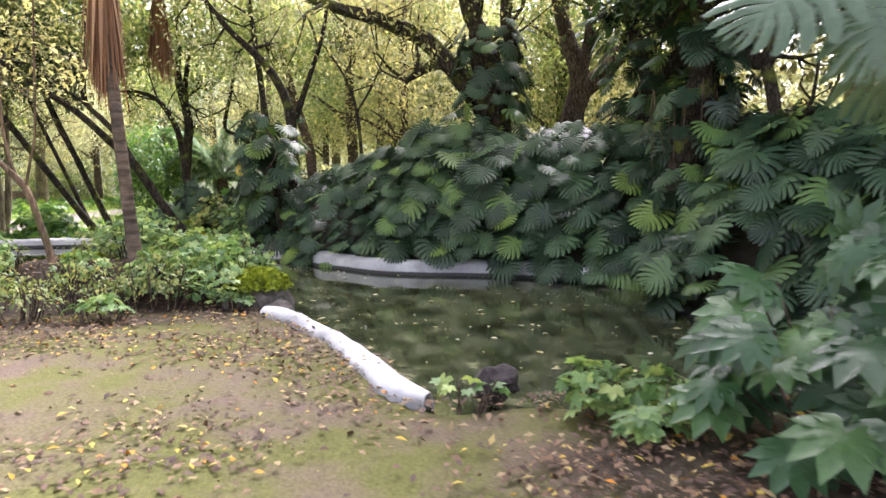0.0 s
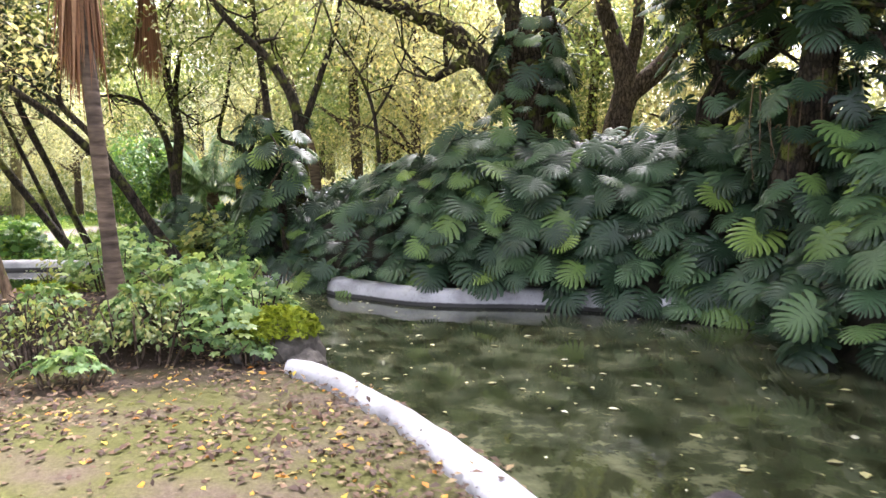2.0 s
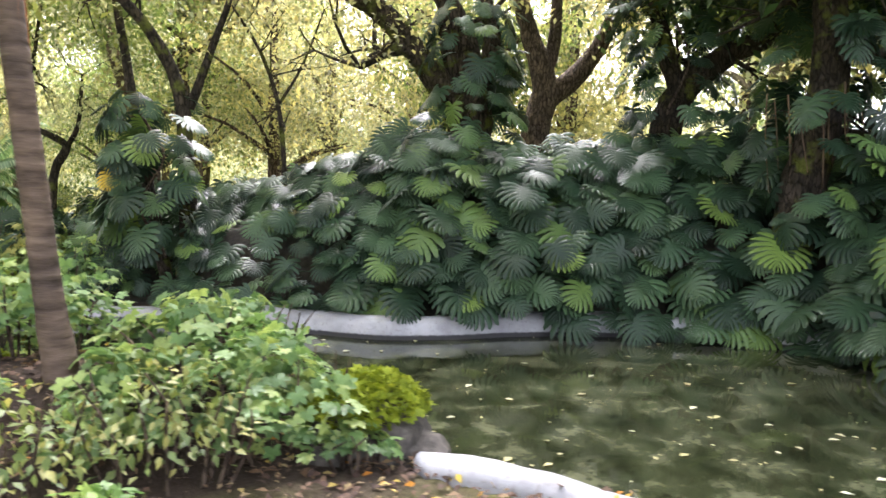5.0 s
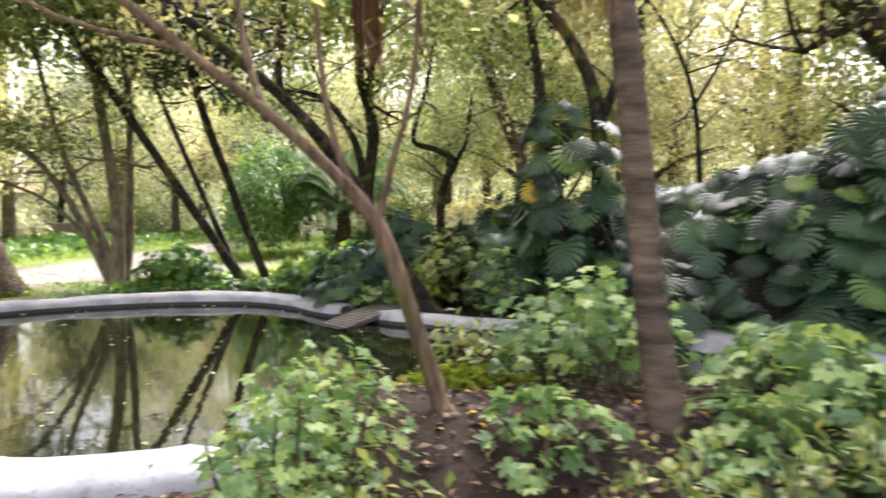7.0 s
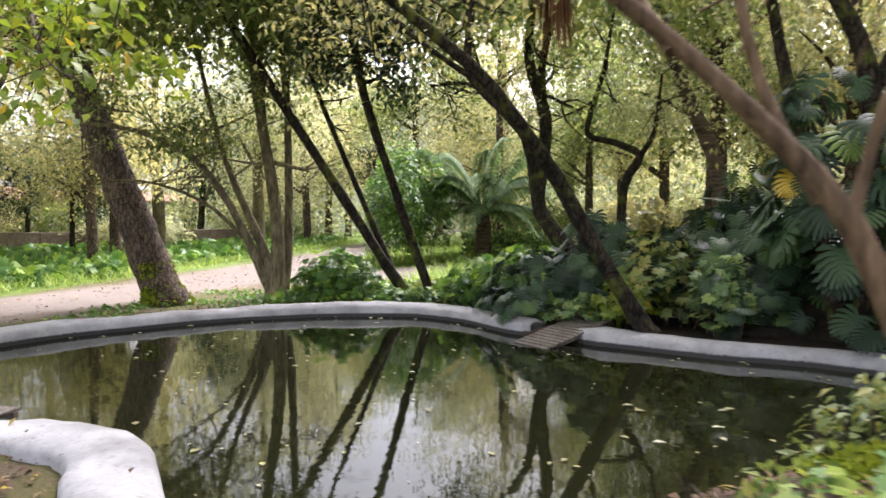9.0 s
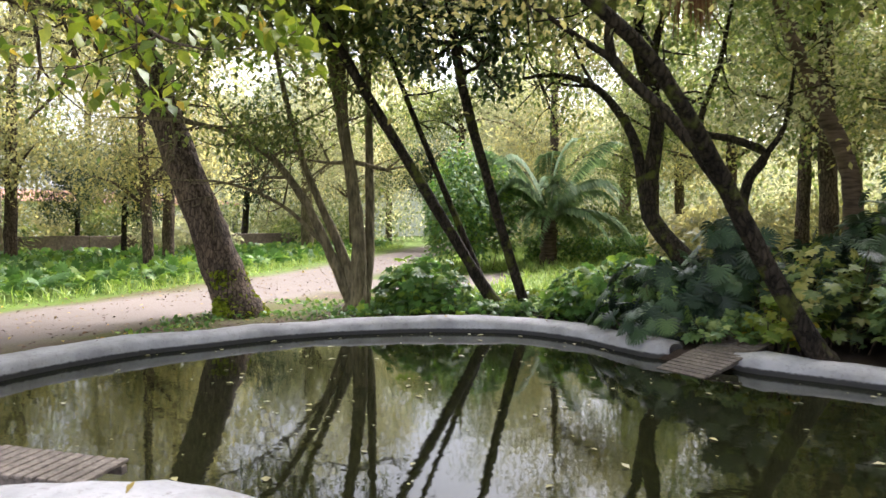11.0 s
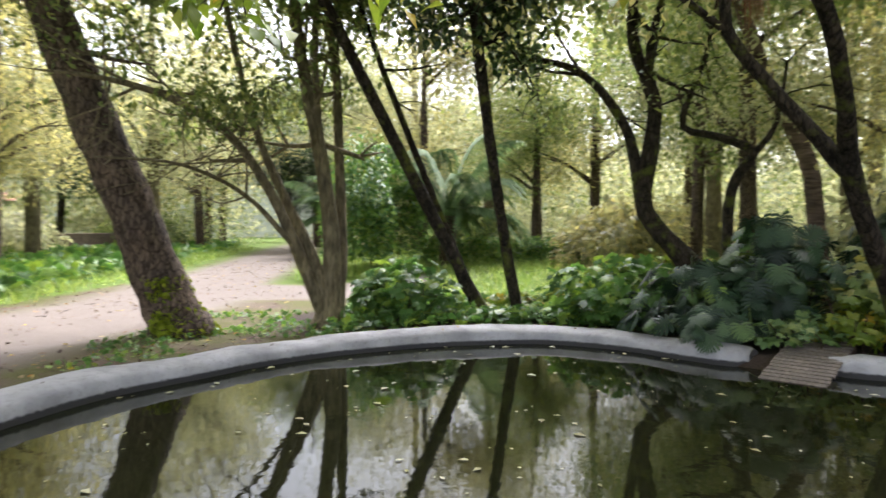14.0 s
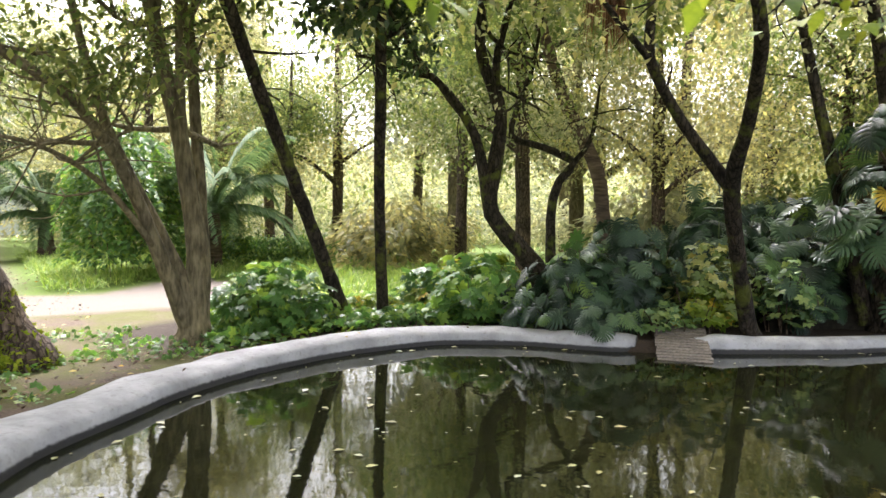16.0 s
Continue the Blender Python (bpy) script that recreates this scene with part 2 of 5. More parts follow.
def plain_material(name, lo, hi, scale=12, rough=0.8, depth=0.3):
    m, n, l, b = material(name, rough, 0.3)
    a = noise_tex(n, l, scale, 6)
    k = noise_tex(n, l, scale * 0.12, 3)
    c = ramp_out(n, l, a.outputs[0], ((0.3, lo), (0.7, hi)))
    c = mixer(n, l, 1.0, c, ramp_out(n, l, k.outputs[0], ((0.3, (0.75, 0.75, 0.75)), (0.7, (1.15, 1.15, 1.15)))), 'MULTIPLY')
    l.new(c, b.inputs["Base Color"])
    bump(n, l, b, a.outputs[0], depth, 0.02)
    return m


earth = ground_material()
whitewash = whitewash_material()
water_mat = water_material()
# near-black, so that gaps between the bank's leaves read as deep shade
bank_core_mat = plain_material("soil", (0.012, 0.011, 0.008), (0.045, 0.038, 0.025), 14)
rock_mat = plain_material("rock", (0.05, 0.045, 0.04), (0.16, 0.14, 0.12), 16, 0.9, 0.8)
dark_rock_mat = plain_material("dark_rock", (0.02, 0.017, 0.018), (0.07, 0.055, 0.055), 18, 0.9, 0.8)
plank_mat = plain_material("weathered_plank", (0.09, 0.075, 0.065), (0.24, 0.2, 0.17), 30, 0.7)
plaster_mat = plain_material("plaster", (0.7, 0.69, 0.66), (0.8, 0.79, 0.77), 4)
roof_mat = plain_material("roof_tile", (0.28, 0.13, 0.09), (0.42, 0.22, 0.15), 8)
glass_mat, _n, _l, _b = material("window_glass", 0.08)
_b.inputs["Base Color"].default_value = (0.09, 0.095, 0.09, 1)
haze_mat = plain_material("far_haze_glow", (0.16, 0.19, 0.12), (0.33, 0.36, 0.26), 0.9, 0.95, 0.9)
# emission added: a faint glow stands in for haze over the far wood
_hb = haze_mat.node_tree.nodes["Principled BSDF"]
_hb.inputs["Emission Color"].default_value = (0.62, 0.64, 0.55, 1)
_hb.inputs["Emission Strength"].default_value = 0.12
stone_wall_mat = plain_material("stone_wall", (0.1, 0.075, 0.06), (0.22, 0.17, 0.14), 9, 0.9, 0.8)


# ---- mesh helpers ----
def np_mesh(name, verts, tris):
    verts, tris = np.asarray(verts, np.float32), np.asarray(tris, np.int32)
    me = bpy.data.meshes.new(name)
    me.vertices.add(len(verts))
    me.vertices.foreach_set("co", verts.ravel())
    me.loops.add(tris.size)
    me.loops.foreach_set("vertex_index", tris.ravel())
    me.polygons.add(len(tris))
    me.polygons.foreach_set("loop_start", np.arange(0, tris.size, 3, dtype=np.int32))
    me.update(calc_edges=True)
    return me


def smooth(me):
    me.polygons.foreach_set("use_smooth", np.ones(len(me.polygons), bool))
    return me


def mesh_part(name, me, mat, parent=None, label="", kind=""):
    me.materials.append(mat)
    ob = new(name, me)
    ob.parent = parent
    return tagged(ob, label, kind=kind)


def part(name, bm, mat, parent=None, label="", soft=False):
    me = bpy.data.meshes.new(name)
    bm.to_mesh(me)
    bm.free()
    if soft:
        smooth(me)
    return mesh_part(name, me, mat, parent, label)


def thing(name, x, y, z, label, category, group="", kind=""):
    ob = new(name)
    ob.location = (x, y, z)
    bpy.context.view_layer.update()
    return tagged(ob, label, category, group, kind)


def under(ob, parent):
    """Keeps a part built in world places where it stands, under a thing that has a place of its own."""
    ob.parent = parent
    ob.matrix_parent_inverse = Matrix.Translation(parent.location).inverted()
    return ob


def unit(v):
    return v / np.maximum(np.linalg.norm(v, axis=-1, keepdims=True), 1e-9)


def turns(direction, up):
    """Rotations whose y runs along direction and whose z leans towards up."""
    y = unit(direction)
    x = unit(np.cross(y, up))
    return np.stack([x, y, np.cross(x, y)], axis=-1)


def scatter(shape, places, rots, sizes):
    v, f = shape
    n = len(places)
    out = np.einsum('nij,vj->nvi', rots, v) * np.asarray(sizes).reshape(n, 1, 1) + np.asarray(places)[:, None, :]
    tris = f[None] + (np.arange(n) * len(v))[:, None, None]
    return out.reshape(-1, 3), tris.reshape(-1, 3)


def join(sets):
    vs, fs, k = [], [], 0
    for v, f in sets:
        vs.append(v)
        fs.append(f + k)
        k += len(v)
    return np.concatenate(vs), np.concatenate(fs)


def spline(points, step):
    """Smooth line through points (any columns), cut in about equal steps."""
    p = np.asarray(points, float)
    p = np.vstack([2 * p[0] - p[1], p, 2 * p[-1] - p[-2]])
    out = []
    for i in range(1, len(p) - 2):
        a, b, c, d = p[i - 1:i + 3]
        n = max(2, int(np.linalg.norm((c - b)[:3]) / step))
        u = np.linspace(0, 1, n, endpoint=False)[:, None]
        out.append(0.5 * (2 * b + (c - a) * u + (2 * a - 5 * b + 4 * c - d) * u ** 2 + (3 * b - a - 3 * c + d) * u ** 3))
    return np.vstack(out + [p[-2:-1]])


def tube(points, sides=8, step=0.25, rough=0.08, curve=True):
    """Tapered, slightly uneven tube along (x, y, z, radius)."""
    p = spline(points, step) if curve else np.asarray(points, float)
    c, r = p[:, :3], np.maximum(p[:, 3], 0.003)
    t = unit(np.gradient(c, axis=0))
    ref = np.where(np.abs(t[:, 2:3]) > 0.9, np.array([[1.0, 0, 0]]), np.array([[0, 0, 1.0]]))
    a = unit(np.cross(t, np.mean(ref, axis=0)[None] + 1e-4))
    b = np.cross(t, a)
    ang = np.linspace(0, 2 * np.pi, sides, endpoint=False)
    wob = 1 + rough * rng.standard_normal((len(c), sides))
    v = c[:, None] + (np.cos(ang)[None, :, None] * a[:, None] + np.sin(ang)[None, :, None] * b[:, None]) * (r[:, None] * wob)[..., None]
    i = np.arange(len(c) - 1)[:, None] * sides
    j = np.arange(sides)[None]
    k = (j + 1) % sides
    q1 = np.stack([i + j, i + k, i + sides + k], -1).reshape(-1, 3)
    q2 = np.stack([i + j, i + sides + k, i + sides + j], -1).reshape(-1, 3)
    return v.reshape(-1, 3), np.vstack([q1, q2])


# ---- leaf shapes: base at the origin, length 1 along y, upper side z ----
def simple_leaf(w=0.25, droop=0.12):
    v = np.array([(0, 0, 0), (-w, 0.42, 0.06), (0, 0.48, 0), (w, 0.42, 0.06), (0, 1, -droop)])
    return v, np.array([(0, 2, 1), (0, 3, 2), (1, 2, 4), (2, 3, 4)])


def lobed_leaf(lobes=7, deep=0.55, wide=0.13, spread=115, droop=0.25):
    """Hand-shaped leaf with pointed lobes."""
    vs, fs = [(0, 0.0, 0)], []
    angs = np.radians(np.linspace(-spread, spread, lobes))
    for a in angs:
        ln = 0.62 * (0.72 + 0.28 * math.cos(a * 0.75))
        d, s = np.array([math.sin(a), math.cos(a)]), np.array([math.cos(a), -math.sin(a)])
        k = len(vs)
        for along, side in ((deep * 0.5, wide * 0.95), (deep * 0.5, -wide * 0.95), (0.66, wide), (0.66, -wide), (1.0, 0)):
            q = d * ln * along + s * side * (0.8 if along < 0.6 else 0.85)
            vs.append((q[0], q[1] + 0.38, -droop * (along * ln) ** 2 + (0.03 if side else 0.0)))
        c = len(vs)
        vs.append((d[0] * ln * 0.6, d[1] * ln * 0.6 + 0.38, -droop * (0.6 * ln) ** 2 - 0.02))
        fs += [(k + 2, k, c), (k, k + 1, c), (k + 1, k + 3, c), (k + 3, k + 4, c), (k + 4, k + 2, c)]
        hub = 0
        fs += [(hub, k + 1, k)]
    v = np.array(vs)
    v[0] = (0, 0.36, 0)
    # stalk
    k = len(v)
    v = np.vstack([v, [(-0.012, 0, -0.02), (0.012, 0, -0.02), (0, 0.38, 0)]])
    return v, np.array(fs + [(k, k + 1, k + 2)])


def monstera(fingers=8, wide=1.0, droop=0.32, slit=0.44):
    """Broad heart-shaped leaf: fingers run out from the midrib on both sides, slit from the edge inwards."""
    vs, fs = [], []

    def lift(x, y, up=0.0):
        return (x, y, up + 0.1 * abs(x) - droop * (1.5 * x * x + 0.5 * max(y - 0.25, 0) ** 2))
    for side in (-1, 1):
        def at(k, q, up=0.0):
            u = k / fingers
            y0, a = 0.22 + 0.62 * u ** 1.1, math.radians(140 - 128 * u ** 0.75)
            ln = (0.3 + 0.26 * math.sin(math.pi * min(1, 0.12 + 0.95 * u)) - 0.1 * u) * (1 + 0.05 * math.sin(7 * k + 2 * side))
            bow = a - 0.35 * q * q * math.sin(a)
            return lift(side * wide * ln * q * math.sin(bow), y0 + ln * q * math.cos(bow), up)
        for k in range(fingers):
            n = len(vs)
            vs += [at(k, 0), at(k + 1, 0), at(k + 0.08, slit), at(k + 0.5, slit, 0.025), at(k + 0.93, slit), at(k + 0.2, 0.8), at(k + 0.5, 0.85, 0.015), at(k + 0.84, 0.8), at(k + 0.38, 1.0), at(k + 0.64, 0.99)]
            f = [(0, 3, 2), (0, 1, 3), (1, 4, 3), (2, 3, 6), (2, 6, 5), (3, 4, 7), (3, 7, 6), (5, 6, 8), (6, 7, 9), (6, 9, 8)]
            fs += [tuple(n + q for q in (t if side < 0 else t[::-1])) for t in f]
    n = len(vs)
    vs += [(-0.012, 0.24, 0.0), (0.012, 0.24, 0.0), (-0.012, -0.2, -0.4), (0.012, -0.2, -0.4), (0, 0.24, -0.03), (0, -0.2, -0.42), (-0.012, 0.9, -0.19), (0.012, 0.9, -0.19), (0, 0.95, -0.25)]
    fs += [(n, n + 1, n + 3), (n, n + 3, n + 2), (n, n + 2, n + 5), (n, n + 5, n + 4), (n + 1, n + 4, n + 5), (n + 1, n + 5, n + 3), (n, n + 7, n + 1), (n, n + 6, n + 7), (n + 6, n + 8, n + 7)]
    v, inv = np.unique(np.round(np.array(vs), 5), axis=0, return_inverse=True)
    return v, inv.reshape(-1)[np.array(fs)]


def blade(w=0.035, bend=0.35):
    v = np.array([(-w, 0, 0), (w, 0, 0), (-w * 0.8, 0.5, 0.02), (w * 0.8, 0.5, 0.02), (0, 1, -bend)])
    return v, np.array([(0, 1, 3), (0, 3, 2), (2, 3, 4)])


FLAKE = (np.array([(0, 0, 0), (-0.26, 0.5, 0.07), (0.26, 0.5, 0.07), (0, 1, -0.1)]), np.array([(0, 2, 1), (1, 2, 3)]))
LEAF, LOBED, MONSTERA, BLADE = simple_leaf(), lobed_leaf(), monstera(), blade()
FATSIA = lobed_leaf(9, 0.85, 0.132, 128, 0.4)
SHRUB = lobed_leaf(5, 0.55, 0.175, 108, 0.22)


def random_dirs(n, lift=0.0, spread=1.0):
    d = rng.standard_normal((n, 3)) * spread
    d[:, 2] += lift
    return unit(d)


def leaf_cloud(shape, places, size, vary=0.3, lift=-0.2, upright=0.8):
    n = len(places)
    rots = turns(random_dirs(n, lift), unit(rng.standard_normal((n, 3)) * (1 - upright) + (0, 0, upright)) + 1e-3)
    return scatter(shape, places, rots, size * (1 + vary * rng.uniform(-1, 1, n)))


# ---- the pond's outline, water's edge, in one round ----
NEAR_RIGHT = [(4.3, 4.3), (2.6, 4.3), (1.2, 4.45), (0.4, 4.4), (0.0, 4.36), (-0.24, 4.66), (-0.48, 5.33), (-0.81, 5.91), (-1.25, 6.68), (-1.9, 7.5)]
PENINSULA = [(-1.95, 8.1), (-2.1, 8.9), (-2.7, 9.8), (-3.7, 10.4), (-4.8, 10.4), (-5.6, 9.9), (-5.95, 9.3)]
NEAR_LEFT = [(-6.2, 8.98), (-6.65, 8.85), (-7.1, 8.76), (-7.6, 8.76), (-7.95, 8.88), (-8.24, 9.24), (-8.54, 9.62), (-8.98, 10.0), (-9.58, 10.16), (-10.1, 10.0), (-11.0, 9.76), (-12.2, 9.74), (-13.4, 9.9)]
FAR_LEFT = [(-14.2, 10.5), (-13.95, 11.4), (-13.5, 12.1), (-13.3, 12.9), (-13.0, 13.8), (-12.4, 14.6), (-11.7, 15.35), (-10.8, 15.95), (-9.9, 16.3), (-8.8, 16.38), (-8.0, 16.0), (-7.45, 15.45), (-7.0, 14.9)]
FAR_BANK = [(-6.3, 14.5), (-5.6, 14.2), (-4.9, 13.85), (-4.0, 13.6), (-3.2, 13.1), (-2.6, 12.6), (-1.8, 11.9), (-1.1, 11.35), (-0.4, 11.1), (0.4, 11.0), (1.4, 10.7), (2.3, 10.15), (2.9, 9.6), (3.1, 9.0), (3.3, 8.0), (3.9, 6.6), (4.5, 5.3)]
WATER_Z = -0.1
OUTLINE = np.array(NEAR_RIGHT + PENINSULA + NEAR_LEFT + FAR_LEFT + FAR_BANK)
EDGE = spline(np.vstack([OUTLINE, OUTLINE[:1]]), 0.12)[:-1]


def inside(px, py, poly):
    res = np.zeros(px.shape, bool)
    x0, y0 = poly[-1]
    for x1, y1 in poly:
        if y0 != y1:
            res ^= ((y1 > py) != (y0 > py)) & (px < (x0 - x1) * (py - y1) / (y0 - y1) + x1)
        x0, y0 = x1, y1
    return res


def near_line(px, py, line):
    """Distance to a polyline."""
    best = np.full(px.shape, 1e9)
    for (x0, y0), (x1, y1) in zip(line[:-1], line[1:]):
        dx, dy = x1 - x0, y1 - y0
        u = np.clip(((px - x0) * dx + (py - y0) * dy) / (dx * dx + dy * dy + 1e-12), 0, 1)
        best = np.minimum(best, np.hypot(px - x0 - u * dx, py - y0 - u * dy))
    return best


def mound(px, py):
    """Height of the raised planting bed between the two arms of the pond."""
    px, py = np.asarray(px, float), np.asarray(py, float)
    u = np.clip(1.25 - near_line(px, py, [(-3.2, 8.75), (-5.1, 8.75)]) / 0.95, 0, 1)
    return 0.43 * u * u * (3 - 2 * u)


PATH_MAIN = [(-15.5, -20), (-15.9, 8), (-16.0, 14), (-15.2, 20), (-15.9, 28), (-17.5, 40), (-20.5, 67), (-24, 120)]
PATH_BRANCH = [(-14, 22.4), (-11.5, 22.5), (-9.6, 25.6), (-7, 27.2), (-3, 28), (6, 29)]


def steps(lo, hi, fine, far):
    mid = np.arange(lo, hi + 1e-6, fine)
    grow = fine * np.cumsum(1.16 ** np.arange(1, 60))
    grow = grow[grow < far]
    return np.concatenate([lo - grow[::-1], mid, hi + grow])


xs, ys = steps(-16, 6, 0.13, 900), steps(-1, 21, 0.13, 900)
GX, GY = np.meshgrid(xs, ys)
wet = inside(GX, GY, EDGE)
ring = near_line(GX, GY, np.vstack([EDGE, EDGE[:1]])[::2])
sd = np.where(wet, -ring, ring)
rough = np.zeros_like(GX)
for f, amp in ((0.7, 0.02), (2.3, 0.012), (6.1, 0.006)):
    rough += amp * np.sin(GX * f + 1.3 * np.sin(GY * f * 0.8)) * np.cos(GY * f * 1.1 + np.sin(GX * f * 0.7))
GZ = rough * np.clip(np.hypot(GX + 6, GY - 8) / 4, 0.5, 1)
GZ = np.where(sd < 0.2, -0.6 + (GZ + 0.6) * np.clip((sd + 0.25) / 0.45, 0, 1) ** 0.7, GZ)
GZ += mound(GX, GY)
d_main, d_branch = near_line(GX, GY, PATH_MAIN), near_line(GX, GY, PATH_BRANCH)
grit = np.maximum(np.clip((1.95 - d_main) / 0.7, 0, 1), np.clip((np.where(GX < -10, 1.9, 0.75) - d_branch) / 0.4, 0, 1))
soil = np.clip((1.15 - near_line(GX, GY, [(-2.6, 8.3), (-4.0, 8.2), (-5.4, 8.2)])) / 0.35, 0, 1)
soil = np.maximum(soil, np.clip((0.5 - near_line(GX, GY, [(-2.3, 7.2), (-4.2, 6.7), (-5.6, 7.4)])) / 0.5, 0, 0.8))
back = near_line(GX, GY, FAR_BANK)
soil = np.maximum(soil, np.clip((3.2 - back) / 1.0, 0, 1))
soil = np.maximum(soil, np.clip((1.6 - near_line(GX, GY, [(-11.2, 18.0), (-9, 18.3), (-7.3, 17.3)])) / 0.6, 0, 1))
soil = np.maximum(soil, np.clip((0.8 - near_line(GX, GY, [(1.2, 3.3), (2.6, 2.9)])) / 0.5, 0, 0.9))
turf = np.where((GX < -17.6) | (GY > np.where(GX < -10.5, 24.0, 19.3)), 1.0, 0.0) * (1 - grit)
turf = np.maximum(turf, np.clip((np.hypot(GX + 6, GY - 8) - 25) / 6, 0, 1) * (1 - grit)) * (1 - soil)
ny, nx = GX.shape
idx = np.arange(nx * ny).reshape(ny, nx)
a_, b_, c_, d_ = (q.ravel() for q in (idx[:-1, :-1], idx[:-1, 1:], idx[1:, 1:], idx[1:, :-1]))
ground_me = smooth(np_mesh("ground", np.stack([GX, GY, GZ], -1).reshape(-1, 3), np.vstack([np.stack([a_, b_, c_], -1), np.stack([a_, c_, d_], -1)])))
layer = ground_me.color_attributes.new("zone", 'FLOAT_COLOR', 'POINT')
layer.data.foreach_set("color", np.stack([grit, soil, turf, np.ones_like(grit)], -1).astype(np.float32).ravel())
ground = mesh_part("ground", ground_me, earth)
tagged(ground, "bare mossy earth with a pale gravel path and grass", "ground", kind="structure")

# water: a fan of cells cut at the outline's bounding ring
wx, wy = np.meshgrid(np.linspace(-14.8, 5.2, 3), np.linspace(3.6, 17.2, 3))
wi = np.arange(9).reshape(3, 3)
wq = [q.ravel() for q in (wi[:-1, :-1], wi[:-1, 1:], wi[1:, 1:], wi[1:, :-1])]
water_ob = mesh_part("water", np_mesh("water", np.stack([wx, wy, np.full_like(wx, WATER_Z)], -1).reshape(-1, 3), np.vstack([np.stack([wq[0], wq[1], wq[2]], -1), np.stack([wq[0], wq[2], wq[3]], -1)])), water_mat)
tagged(water_ob, "still murky green pond water with reflections", "water", kind="structure")


def sweep_rim(name, line, width, top, label):
    """Rounded whitewashed kerb along the water's edge; the water lies to the right of the line's way."""
    c = spline(np.array(line), 0.14)
    t = unit(np.gradient(c, axis=0))
    nrm = np.stack([-t[:, 1], t[:, 0]], -1)
    prof = [(0.02, -0.62), (0.0, -0.08), (0.015, top - 0.035), (0.06, top), (0.35, top + 0.03), (0.7, top + 0.025), (0.93, top - 0.005), (1.0, top - 0.05), (1.0, -0.3)]
    o = np.array([p[0] for p in prof]) * width
    z = np.array([p[1] for p in prof])
    o = np.where(np.array([p[0] for p in prof]) < 0.3, np.array([p[0] for p in prof]), o)
    s = np.cumsum(np.r_[0, np.linalg.norm(np.diff(c, axis=0), axis=1)])
    wob = 0.03 * np.sin(s * 2.1) + 0.018 * np.sin(s * 5.3 + 1) + 0.01 * rng.standard_normal(len(s))
    ht = 0.014 * np.sin(s * 1.4 + 2) + 0.008 * np.sin(s * 4.4) + 0.004 * rng.standard_normal(len(s))
    m = len(prof)
    v = np.zeros((len(c), m, 3))
    v[..., :2] = c[:, None] + nrm[:, None] * (o[None, :] + wob[:, None] * (o[None, :] > 0.1) + 0.4 * wob[:, None] * (o[None, :] <= 0.1))[..., None]
    v[..., 2] = z[None] + ht[:, None] * (z[None] > 0)
    # rounded ends
    for e, k in ((0, 1), (len(c) - 1, -1)):
        mid = c[e] + nrm[e] * width * 0.5
        for i_, q_ in ((e, 0.35), (e + k, 0.8)):
            v[i_, :, :2] = mid + (v[i_, :, :2] - mid) * q_
            v[i_, :, 2] = np.where(z > 0, z * (0.8 if i_ == e else 0.95), z)
    i = np.arange(len(c) - 1)[:, None] * m
    j = np.arange(m - 1)[None]
    f = np.vstack([np.stack([i + j, i + j + 1, i + m + j + 1], -1).reshape(-1, 3), np.stack([i + j, i + m + j + 1, i + m + j], -1).reshape(-1, 3)])
    caps = [(0, a, a + 1) for a in range(1, m - 1)] + [((len(c) - 1) * m, (len(c) - 1) * m + a + 1, (len(c) - 1) * m + a) for a in range(1, m - 1)]
    ob = mesh_part(name, smooth(np_mesh(name, v.reshape(-1, 3), np.vstack([f, np.array(caps)]))), whitewash)
    return tagged(ob, label, "pond rim", kind="structure")


sweep_rim("pond_rim_1", NEAR_RIGHT[4:], 0.25, 0.06, "low whitewashed concrete rim along the pond")
sweep_rim("pond_rim_2", NEAR_LEFT, 0.5, 0.1, "broad rounded whitewashed concrete pond rim")
sweep_rim("pond_rim_3", NEAR_LEFT[-1:] + FAR_LEFT, 0.55, 0.06, "curved whitewashed concrete rim with dark waterline")
sweep_rim("pond_rim_4", FAR_BANK[:6], 0.4, 0.05, "whitewashed concrete rim beside the plank ramp")
sweep_rim("pond_rim_5", FAR_BANK[5:], 0.4, 0.13, "whitewashed concrete wall under overhanging leaves")


# ---- trees ----
def crown_points(limbs, reach, per_limb, lift, start=0.45, levels=2):
    """Twigs growing out of the limbs: their tubes and the places of the leaf clusters."""
    twigs, ends = [], []
    for limb in limbs:
        p = spline(limb, 0.4)
        lo = int(len(p) * start)
        for _ in range(per_limb):
            b = p[rng.integers(lo, len(p))]
            d = random_dirs(1, lift, 0.9)[0]
            ln = reach * rng.uniform(0.55, 1.15)
            r0 = min(b[3] * 0.55, 0.045)
            mid = b[:3] + d * ln * 0.5 + rng.standard_normal(3) * 0.08 * ln
            end = b[:3] + d * ln + np.array([0, 0, 0.12 * ln]) + rng.standard_normal(3) * 0.1 * ln
            twigs.append(tube([(*b[:3], r0), (*mid, r0 * 0.65), (*end, 0.006)], 5, ln / 4, 0.1))
            ends += [end, (mid + end) / 2]
            for _ in range(levels):
                d2 = unit(d + random_dirs(1, 0.1)[0] * 0.9)
                e2 = mid + d2 * ln * rng.uniform(0.35, 0.7)
                twigs.append(tube([(*mid, r0 * 0.5), (*((mid + e2) / 2 + rng.standard_normal(3) * 0.05 * ln), r0 * 0.35), (*e2, 0.005)], 4, ln / 4, 0.1))
                ends.append(e2)
    return twigs, np.array(ends)


